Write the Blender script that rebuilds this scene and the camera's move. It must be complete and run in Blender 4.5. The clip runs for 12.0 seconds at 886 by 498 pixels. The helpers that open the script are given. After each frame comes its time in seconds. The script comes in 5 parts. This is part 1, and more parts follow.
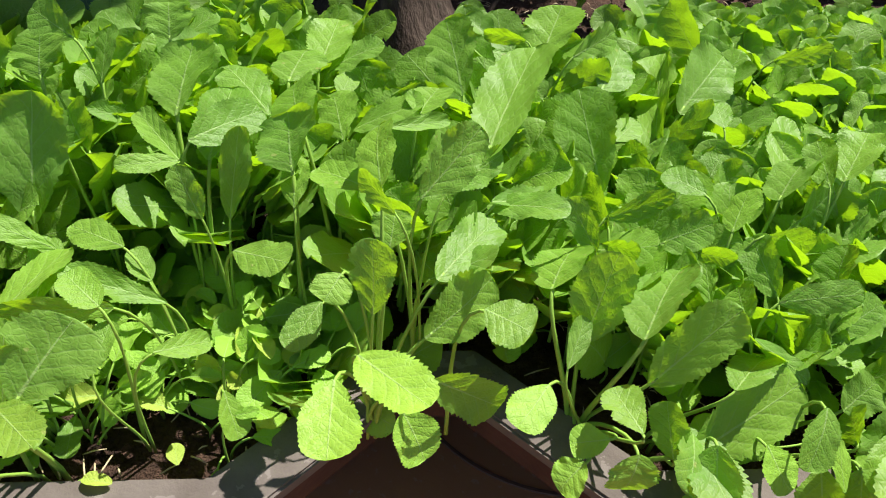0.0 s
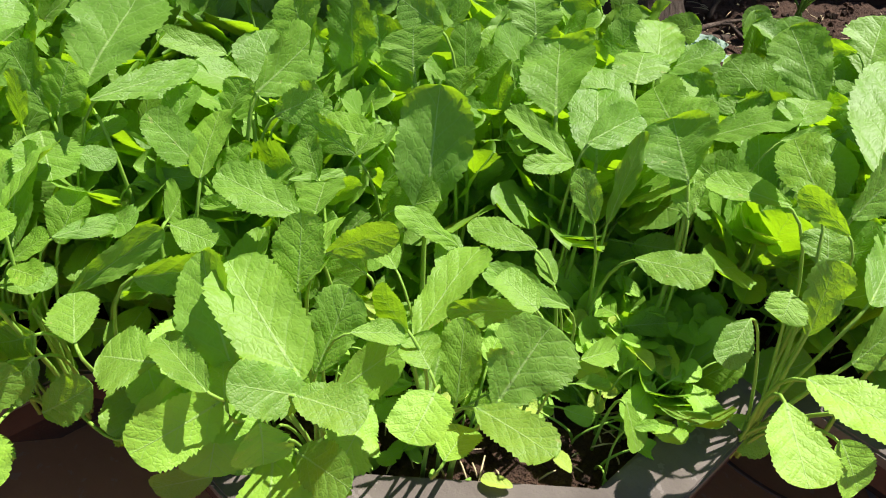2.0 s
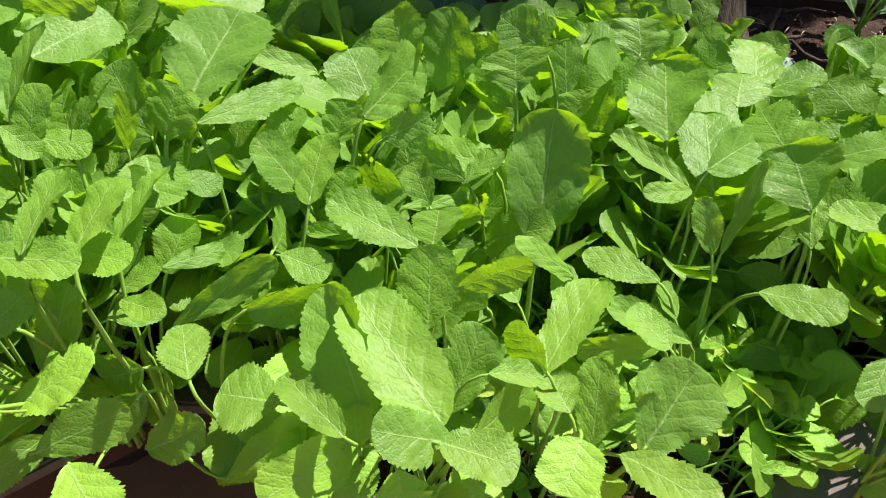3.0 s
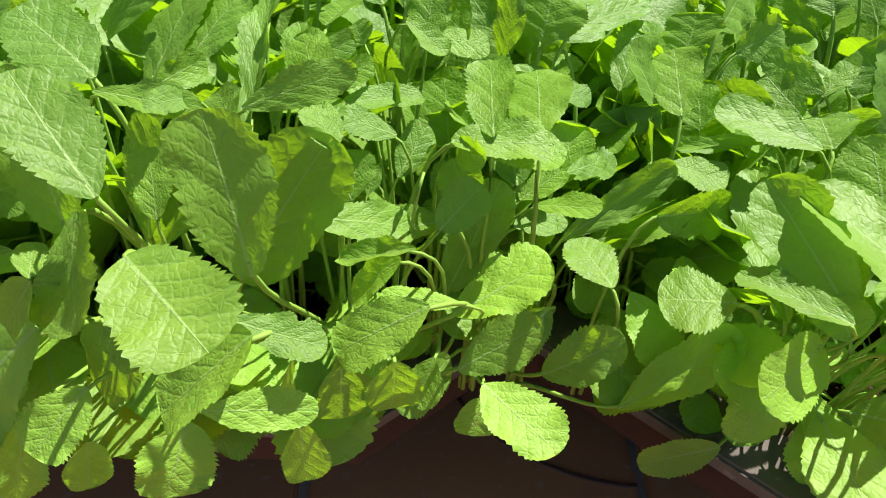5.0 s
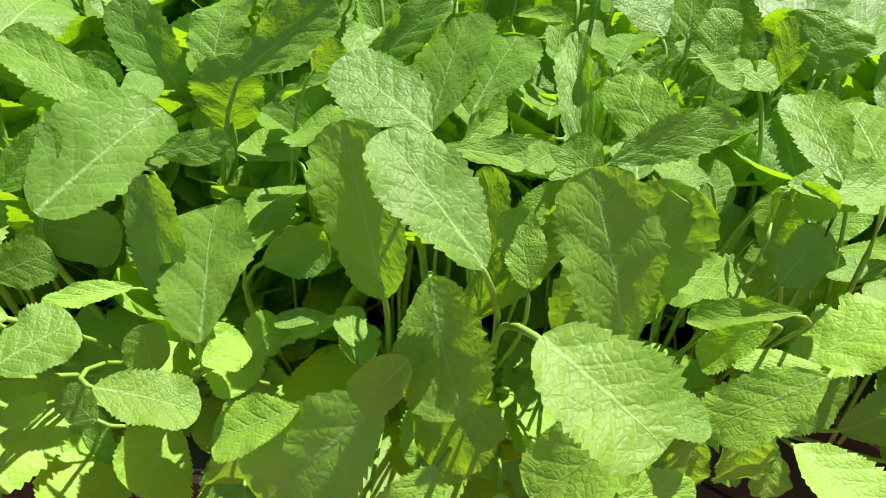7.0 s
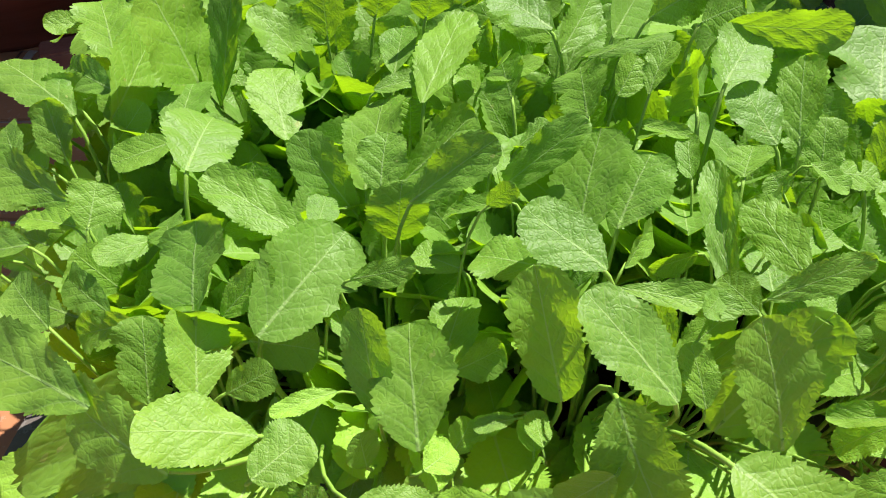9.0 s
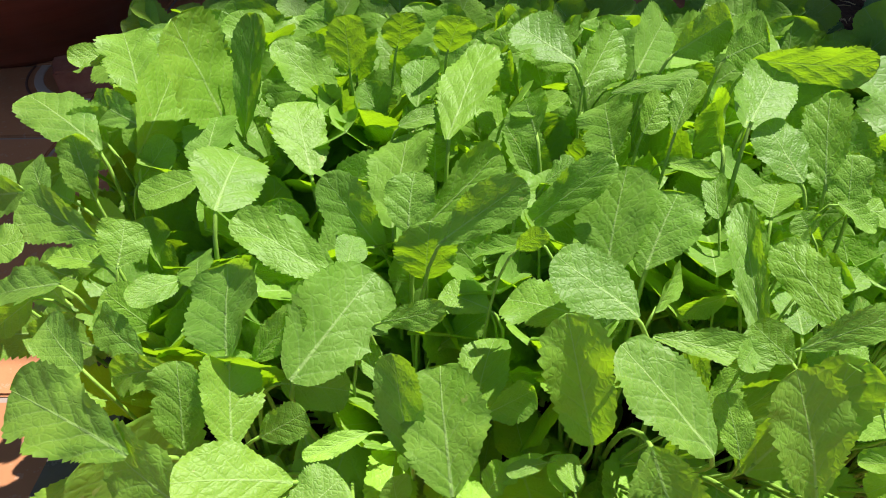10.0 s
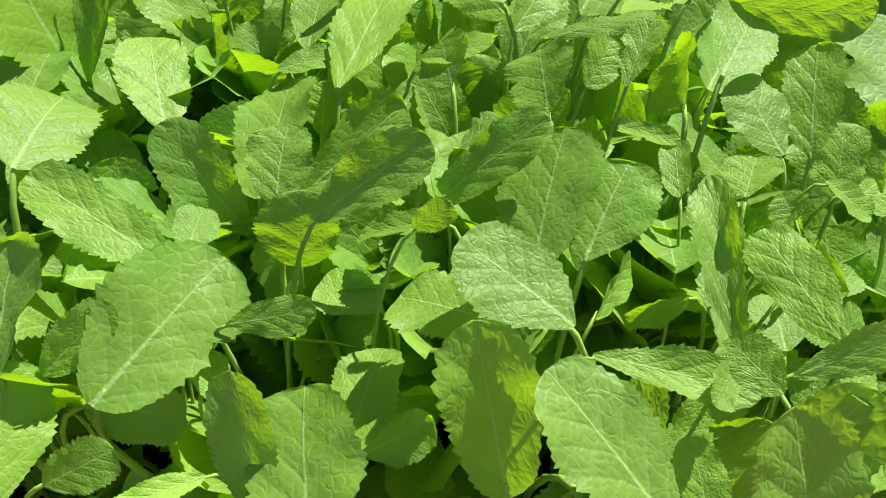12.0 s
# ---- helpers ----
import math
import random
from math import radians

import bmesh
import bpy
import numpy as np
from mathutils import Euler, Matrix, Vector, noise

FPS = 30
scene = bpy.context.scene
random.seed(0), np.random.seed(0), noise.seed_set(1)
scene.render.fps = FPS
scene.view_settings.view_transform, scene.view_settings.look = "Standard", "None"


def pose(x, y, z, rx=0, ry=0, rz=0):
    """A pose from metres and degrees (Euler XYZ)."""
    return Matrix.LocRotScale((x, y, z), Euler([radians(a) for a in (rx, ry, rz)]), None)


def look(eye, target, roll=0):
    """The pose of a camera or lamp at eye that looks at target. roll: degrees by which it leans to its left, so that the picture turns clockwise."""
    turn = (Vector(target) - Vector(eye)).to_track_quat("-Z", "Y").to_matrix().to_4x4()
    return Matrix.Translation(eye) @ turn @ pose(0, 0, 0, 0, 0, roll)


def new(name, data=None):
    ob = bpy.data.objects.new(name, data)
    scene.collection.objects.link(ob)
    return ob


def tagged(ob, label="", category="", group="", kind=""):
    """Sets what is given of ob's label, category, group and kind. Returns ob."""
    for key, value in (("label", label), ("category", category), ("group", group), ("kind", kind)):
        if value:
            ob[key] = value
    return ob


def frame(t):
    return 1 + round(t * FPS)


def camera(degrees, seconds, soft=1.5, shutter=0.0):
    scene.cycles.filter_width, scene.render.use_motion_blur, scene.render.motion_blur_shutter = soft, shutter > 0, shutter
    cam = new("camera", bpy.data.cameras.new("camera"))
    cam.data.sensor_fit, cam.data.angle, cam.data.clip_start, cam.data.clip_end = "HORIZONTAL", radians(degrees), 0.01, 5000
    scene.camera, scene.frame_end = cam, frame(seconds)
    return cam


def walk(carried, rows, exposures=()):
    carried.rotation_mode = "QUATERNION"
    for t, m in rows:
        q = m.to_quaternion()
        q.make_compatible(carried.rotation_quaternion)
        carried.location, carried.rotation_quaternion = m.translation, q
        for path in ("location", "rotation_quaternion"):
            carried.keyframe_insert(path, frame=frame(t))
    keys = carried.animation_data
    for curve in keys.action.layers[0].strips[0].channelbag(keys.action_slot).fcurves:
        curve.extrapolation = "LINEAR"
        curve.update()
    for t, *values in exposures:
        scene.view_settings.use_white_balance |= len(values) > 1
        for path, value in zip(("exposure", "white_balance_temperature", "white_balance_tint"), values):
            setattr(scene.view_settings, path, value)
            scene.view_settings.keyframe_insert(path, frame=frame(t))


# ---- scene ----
cam = camera(63.2, 12.0, soft=1.1)

PATH = [
    (0.0, (0.0000, 0.0000, 0.8975), (0.0752, 0.7521, 0.2427), 4.08),
    (0.5, (-0.0844, 0.0061, 0.8879), (-0.0516, 0.7636, 0.2359), 3.70),
    (1.0, (-0.1822, 0.0110, 0.8801), (-0.1700, 0.7681, 0.2270), 3.57),
    (1.5, (-0.2793, 0.0162, 0.8804), (-0.2684, 0.7677, 0.2207), 4.17),
    (2.0, (-0.3547, 0.0267, 0.8785), (-0.3374, 0.7720, 0.2120), 4.79),
    (2.5, (-0.4132, 0.0511, 0.8737), (-0.3983, 0.8004, 0.2117), 4.94),
    (2.7, (-0.4294, 0.0616, 0.8762), (-0.4179, 0.8122, 0.2155), 4.98),
    (4.3, (-0.6750, 0.0290, 0.7809), (-0.6603, 0.7869, 0.1287), 4.51),
    (4.5, (-0.7131, 0.0271, 0.7737), (-0.6890, 0.7917, 0.1297), 4.54),
    (5.0, (-0.7903, 0.0132, 0.7437), (-0.7697, 0.7955, 0.1211), 4.03),
    (5.5, (-0.8555, 0.0124, 0.7199), (-0.8426, 0.8054, 0.1107), 3.59),
    (6.0, (-0.8959, 0.0183, 0.7152), (-0.8986, 0.8126, 0.1076), 2.55),
    (6.5, (-0.9360, 0.0380, 0.7303), (-0.9509, 0.8299, 0.1197), 1.58),
    (7.0, (-0.9770, 0.0546, 0.7388), (-1.0011, 0.8432, 0.1244), 0.94),
    (7.2, (-0.9883, 0.0543, 0.7578), (-1.0186, 0.8370, 0.1362), 0.16),
    (8.8, (-1.0733, 0.0557, 0.8519), (-1.1083, 0.8196, 0.2075), -1.70),
    (9.0, (-1.0844, 0.0534, 0.8661), (-1.1265, 0.8158, 0.2203), -2.31),
    (9.5, (-1.1081, 0.0523, 0.8898), (-1.1645, 0.8119, 0.2419), -3.14),
    (10.0, (-1.1024, 0.0709, 0.8947), (-1.1521, 0.8327, 0.2487), -3.03),
    (10.5, (-1.0634, 0.1019, 0.8874), (-1.0877, 0.8680, 0.2452), -0.93),
    (11.0, (-1.0612, 0.1169, 0.8420), (-1.0638, 0.8832, 0.1994), 1.41),
    (11.5, (-1.1050, 0.1254, 0.8325), (-1.1014, 0.8826, 0.1794), 1.53),
    (12.0, (-1.0702, 0.1773, 0.7968), (-1.0386, 0.9306, 0.1398), 2.39),
]
walk(cam, [(t, look(eye, target, roll)) for t, eye, target, roll in PATH])

# ---- light ----
SUN = Vector((0.38, 0.355, 0.855)).normalized()
world = bpy.data.worlds.new("world")
scene.world = world
world.use_nodes = True
wn = world.node_tree.nodes
sky = wn.new("ShaderNodeTexSky")
sky.sky_type, sky.sun_disc = "NISHITA", False
sky.sun_elevation = math.asin(SUN.z)
sky.sun_rotation = math.atan2(SUN.x, SUN.y)
wn["Background"].inputs["Strength"].default_value = 0.062
world.node_tree.links.new(sky.outputs[0], wn["Background"].inputs["Color"])
sun = new("sun", bpy.data.lights.new("sun", "SUN"))
sun.data.energy, sun.data.angle, sun.data.color = 5.3, radians(0.53), (1.0, 0.955, 0.88)
sun.matrix_world = look(SUN * 8, (0, 0, 0))
scene.view_settings.exposure = 1.02


# ---- materials ----
class Mat:
    """A small builder of node materials."""

    def __init__(self, name):
        self.m = bpy.data.materials.new(name)
        self.m.use_nodes = True
        self.t = self.m.node_tree
        self.b = self.t.nodes["Principled BSDF"]
        self.out = self.t.nodes["Material Output"]

    def node(self, kind, **inputs):
        n = self.t.nodes.new("ShaderNode" + kind)
        for k, v in inputs.items():
            self.set(n, k.replace("_", " "), v)
        return n

    def set(self, n, key, v):
        key = int(key[1:]) if key[0] == "i" and key[1:].isdigit() else key
        if isinstance(v, bpy.types.NodeSocket):
            self.t.links.new(v, n.inputs[key])
        else:
            n.inputs[key].default_value = v

    def math(self, op, a, b=0.0, c=0.0):
        n = self.t.nodes.new("ShaderNodeMath")
        n.operation = op
        for i, v in enumerate((a, b, c)):
            self.set(n, "i%d" % i, v)
        return n.outputs[0]

    def mix(self, f, a, b, how="MIX"):
        n = self.t.nodes.new("ShaderNodeMix")
        n.data_type, n.blend_type = "RGBA", how
        for s, v in zip((n.inputs[0], n.inputs[6], n.inputs[7]), (f, a, b)):
            if isinstance(v, bpy.types.NodeSocket):
                self.t.links.new(v, s)
            else:
                s.default_value = v if not isinstance(v, tuple) else (*v[:3], 1)
        return n.outputs[2]

    def ramp(self, f, *stops):
        n = self.t.nodes.new("ShaderNodeValToRGB")
        self.t.links.new(f, n.inputs[0])
        e = n.color_ramp.elements
        while len(e) < len(stops):
            e.new(0.5)
        for s, (p, c) in zip(e, stops):
            s.position, s.color = p, (*c, 1)
        return n.outputs[0]

    def noise(self, scale, detail=4.0, rough=0.55, vec=None):
        n = self.node("TexNoise", Scale=scale, Detail=detail, Roughness=rough)
        if vec is not None:
            self.t.links.new(vec, n.inputs["Vector"])
        return n.outputs[0]

    def coords(self, kind="Object"):
        return self.t.nodes.new("ShaderNodeTexCoord").outputs[kind]

    def bump(self, height, strength, distance):
        n = self.node("Bump", Strength=strength, Distance=distance, Height=height)
        self.t.links.new(n.outputs[0], self.b.inputs["Normal"])
        return n.outputs[0]

    def base(self, c, rough=0.5, spec=0.5):
        self.set(self.b, "Base Color", c if not isinstance(c, tuple) else (*c, 1))
        self.set(self.b, "Roughness", rough)
        self.set(self.b, "Specular IOR Level", spec)
        return self.m


def leaf_material(name, deep, light, glow, share, rough=0.47):
    """Leaf tissue: patchy green, pale midrib, branching veins and a fine net, shallow relief, light shining through."""
    k = Mat(name)
    uv = k.node("UVMap").outputs[0]
    sep = k.node("SeparateXYZ", Vector=uv)
    u, v = sep.outputs[0], sep.outputs[1]
    rnd = k.node("ObjectInfo").outputs["Random"]
    shifted = k.node("Combine" + "XYZ", X=k.math("MULTIPLY", u, 0.72), Y=v, Z=k.math("MULTIPLY", rnd, 37.0)).outputs[0]
    wob = k.noise(4.5, 3.0, 0.55, shifted)
    au = k.math("ABSOLUTE", k.math("SUBTRACT", u, 0.5))
    side = k.math("ADD", au, k.math("MULTIPLY", k.math("SUBTRACT", wob, 0.5), 0.03))
    # midrib, narrowing to the tip
    wid = k.math("SUBTRACT", 0.030, k.math("MULTIPLY", v, 0.024))
    rib = k.math("MINIMUM", 1.0, k.math("MAXIMUM", 0.0, k.math("MULTIPLY", 1.6, k.math("SUBTRACT", 1.0, k.math("DIVIDE", au, wid)))))
    # side veins curve up towards the tip, out of step on the two halves
    half = k.math("MULTIPLY", k.math("GREATER_THAN", u, 0.5), 0.43)
    run = k.math("MULTIPLY", k.math("POWER", k.math("MAXIMUM", side, 0.0), 0.85), 0.62)
    ph = k.math("ADD", k.math("MULTIPLY", k.math("SUBTRACT", v, run), 5.5), k.math("ADD", half, k.math("MULTIPLY", k.math("SUBTRACT", wob, 0.5), 0.5)))
    fr = k.math("ABSOLUTE", k.math("SUBTRACT", k.math("FRACT", ph), 0.5))
    fade = k.math("SUBTRACT", 1.0, k.math("MULTIPLY", au, 1.5))
    vein = k.math("MULTIPLY", k.math("MAXIMUM", 0.0, k.math("SUBTRACT", 1.0, k.math("MULTIPLY", fr, 15.0))), fade)
    trough = k.math("MULTIPLY", k.math("MAXIMUM", 0.0, k.math("SUBTRACT", 1.0, k.math("MULTIPLY", fr, 6.5))), fade)
    warp = k.node("TexNoise", Scale=9.0, Detail=2.0, Vector=shifted)
    moved = k.mix(0.08, shifted, warp.outputs["Color"])
    vor = k.node("TexVoronoi", Scale=17.0, Vector=moved)
    vor.feature = "DISTANCE_TO_EDGE"
    cell = k.math("MINIMUM", k.math("MULTIPLY", vor.outputs["Distance"], 4.5), 1.0)
    patch = k.noise(2.6, 4.0, 0.6, shifted)
    col = k.mix(patch, deep, light)
    col = k.mix(k.math("MULTIPLY", rnd, 0.45), col, tuple(0.62 * a + 0.38 * b for a, b in zip(light, glow)))
    col = k.mix(k.math("MULTIPLY", k.math("SUBTRACT", 1.0, cell), 0.12), col, (0.33, 0.50, 0.14))
    col = k.mix(k.math("MULTIPLY", vein, 0.38), col, (0.36, 0.52, 0.17))
    col = k.mix(k.math("MULTIPLY", rib, 0.7), col, (0.38, 0.54, 0.18))
    spots = k.noise(5.0, 2.0, 0.5, shifted)
    col = k.mix(k.math("MULTIPLY", k.math("GREATER_THAN", spots, 0.745), 0.45), col, (0.44, 0.42, 0.15))
    k.base(col, rough, 0.32)
    soft = k.math("ADD", k.math("MULTIPLY", cell, 0.22), k.math("MULTIPLY", k.noise(7.0, 3.5, 0.55, shifted), 1.15))
    h = k.math("ADD", k.math("SUBTRACT", soft, k.math("MULTIPLY", trough, 0.30)), k.math("MULTIPLY", rib, 0.20))
    nrm = k.bump(h, 0.52, 0.0018)
    tr = k.node("BsdfTranslucent", Color=k.mix(k.math("MULTIPLY", k.math("MAXIMUM", vein, rib), 0.45), (*glow, 1), (0.20, 0.40, 0.02, 1)), Normal=nrm)
    mixer = k.node("MixShader", Fac=share)
    k.t.links.new(k.b.outputs[0], mixer.inputs[1])
    k.t.links.new(tr.outputs[0], mixer.inputs[2])
    k.t.links.new(mixer.outputs[0], k.out.inputs[0])
    return k.m


LEAF = leaf_material("mustard_leaf", (0.058, 0.152, 0.017), (0.200, 0.362, 0.058), (0.40, 0.68, 0.010), 0.40, 0.50)
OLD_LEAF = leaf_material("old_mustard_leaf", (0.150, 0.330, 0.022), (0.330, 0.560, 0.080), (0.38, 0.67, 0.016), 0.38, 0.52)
YELLOW_LEAF = leaf_material("yellowing_leaf", (0.28, 0.42, 0.04), (0.44, 0.54, 0.11), (0.50, 0.64, 0.04), 0.38, 0.55)
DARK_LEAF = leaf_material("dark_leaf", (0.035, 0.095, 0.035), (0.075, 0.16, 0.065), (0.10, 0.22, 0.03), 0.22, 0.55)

SILVER_LEAF = leaf_material("silvery_leaf", (0.13, 0.22, 0.18), (0.34, 0.44, 0.40), (0.10, 0.22, 0.08), 0.15, 0.6)


def stalk_material():
    k = Mat("leaf_stalk")
    c = k.mix(k.noise(30.0, 3.0), (0.16, 0.31, 0.03), (0.29, 0.45, 0.085))
    k.bump(k.noise(160.0, 2.0), 0.3, 0.001)
    return k.base(c, 0.5, 0.2)


STALK = stalk_material()


def soil_material():
    k = Mat("dark_soil")
    p = k.coords()
    a = k.noise(26.0, 6.0, 0.65, p)
    c = k.ramp(a, (0.3, (0.030, 0.017, 0.012)), (0.6, (0.100, 0.056, 0.038)), (0.8, (0.19, 0.115, 0.08)))
    k.bump(k.math("ADD", k.noise(60.0, 6.0, 0.7, p), k.noise(240.0, 3.0, 0.6, p)), 1.0, 0.012)
    return k.base(c, 0.95, 0.2)


SOIL = soil_material()


def rim_material():
    k = Mat("grey_painted_cement")
    p = k.coords()
    c = k.ramp(k.noise(6.0, 6.0, 0.65, p), (0.3, (0.085, 0.069, 0.061)), (0.7, (0.160, 0.136, 0.123)))
    c = k.mix(k.math("MULTIPLY", k.math("GREATER_THAN", k.noise(42.0, 4.0, 0.6, p), 0.63), 0.35), c, (0.24, 0.21, 0.195))
    k.bump(k.noise(120.0, 5.0, 0.65, p), 0.45, 0.003)
    return k.base(c, 0.9, 0.15)


RIM = rim_material()


def wall_material():
    k = Mat("brown_planter_wall")
    p = k.coords()
    c = k.ramp(k.noise(5.0, 6.0, 0.65, p), (0.3, (0.034, 0.017, 0.014)), (0.72, (0.075, 0.040, 0.031)))
    k.bump(k.noise(70.0, 5.0, 0.65, p), 0.5, 0.004)
    return k.base(c, 0.85, 0.15)


WALL = wall_material()


def tile_material(name, dark, light):
    k = Mat(name)
    p = k.coords()
    rnd = k.node("ObjectInfo").outputs["Random"]
    c = k.mix(k.noise(9.0, 6.0, 0.65, p), dark, light)
    c = k.mix(k.math("MULTIPLY", rnd, 0.45), c, tuple(0.55 * x for x in dark))
    c = k.mix(k.math("MULTIPLY", k.math("GREATER_THAN", k.noise(55.0, 4.0, 0.6, p), 0.62), 0.25), c, (0.42, 0.33, 0.26))
    k.bump(k.noise(90.0, 4.0, 0.6, p), 0.25, 0.002)
    return k.base(c, 0.62, 0.28)


TILE = tile_material("terracotta_tile", (0.36, 0.150, 0.068), (0.50, 0.225, 0.105))
BAND = tile_material("pale_tile_band", (0.42, 0.33, 0.27), (0.60, 0.49, 0.41))
DARK_BAND = tile_material("dark_tile_band", (0.10, 0.045, 0.032), (0.17, 0.085, 0.06))


def grout_material():
    k = Mat("floor_grout")
    c = k.mix(k.noise(14.0, 6.0, 0.65, k.coords()), (0.20, 0.155, 0.13), (0.36, 0.29, 0.25))
    k.bump(k.noise(180.0, 4.0), 0.4, 0.002)
    return k.base(c, 0.9, 0.2)


GROUT = grout_material()


def bark_material():
    k = Mat("rough_bark")
    p = k.coords()
    st = k.node("Mapping", Vector=p, Scale=(1.0, 1.0, 0.22)).outputs[0]
    a = k.noise(22.0, 6.0, 0.65, st)
    c = k.ramp(a, (0.3, (0.030, 0.020, 0.015)), (0.58, (0.075, 0.052, 0.040)), (0.78, (0.15, 0.115, 0.09)))
    k.bump(a, 1.0, 0.02)
    return k.base(c, 0.92, 0.2)


BARK = bark_material()


def pot_material():
    k = Mat("red_brown_glazed_clay")
    p = k.coords()
    st = k.node("Mapping", Vector=p, Scale=(1.0, 1.0, 7.0)).outputs[0]
    c = k.mix(k.noise(4.0, 5.0, 0.6, st), (0.10, 0.022, 0.014), (0.21, 0.055, 0.032))
    k.bump(k.noise(9.0, 3.0, 0.5, st), 0.25, 0.004)
    return k.base(c, 0.38, 0.5)


POT = pot_material()


def brick_material():
    k = Mat("weathered_brick")
    p = k.coords()
    c = k.ramp(k.noise(9.0, 6.0, 0.65, p), (0.3, (0.20, 0.062, 0.04)), (0.7, (0.36, 0.15, 0.10)))
    k.bump(k.noise(60.0, 5.0, 0.65, p), 0.6, 0.004)
    return k.base(c, 0.85, 0.25)


BRICK = brick_material()


def straw_material():
    k = Mat("dry_straw")
    c = k.mix(k.noise(60.0, 3.0), (0.34, 0.25, 0.13), (0.62, 0.52, 0.33))
    return k.base(c, 0.7, 0.3)


STRAW = straw_material()


def rubber_material():
    k = Mat("grey_green_hose")
    c = k.mix(k.noise(30.0, 4.0), (0.035, 0.050, 0.045), (0.085, 0.105, 0.095))
    return k.base(c, 0.45)


HOSE = rubber_material()


# ---- building helpers ----
def part(name, bm, material, parent, label="", smooth=True):
    """Links a bmesh as one mesh object under a thing or a part."""
    me = bpy.data.meshes.new(name)
    bm.to_mesh(me)
    bm.free()
    me.materials.append(material)
    if smooth:
        for f in me.polygons:
            f.use_smooth = True
    ob = new(name, me)
    if parent is not None:
        ob.parent = parent
    return tagged(ob, label)


def tube(bm, points, radii, sides=8, cap=True):
    """A round tube along points."""
    rings = []
    for i, p in enumerate(points):
        a, b = points[max(i - 1, 0)], points[min(i + 1, len(points) - 1)]
        q = (Vector(b) - Vector(a)).to_track_quat("Z", "Y").to_matrix()
        rings.append([bm.verts.new(Vector(p) + q @ Vector((math.cos(t) * radii[i], math.sin(t) * radii[i], 0))) for t in (2 * math.pi * s / sides for s in range(sides))])
    for r0, r1 in zip(rings, rings[1:]):
        for s in range(sides):
            bm.faces.new((r0[s], r0[(s + 1) % sides], r1[(s + 1) % sides], r1[s]))
    if cap:
        bm.faces.new(rings[0][::-1])
        bm.faces.new(rings[-1])
    return bm


def prism(bm, outline, z0, z1):
    """An upright prism over a plan outline."""
    lo = [bm.verts.new((x, y, z0)) for x, y in outline]
    hi = [bm.verts.new((x, y, z1)) for x, y in outline]
    n = len(lo)
    bm.faces.new(lo[::-1])
    top = bm.faces.new(hi)
    for i in range(n):
        bm.faces.new((lo[i], lo[(i + 1) % n], hi[(i + 1) % n], hi[i]))
    return top


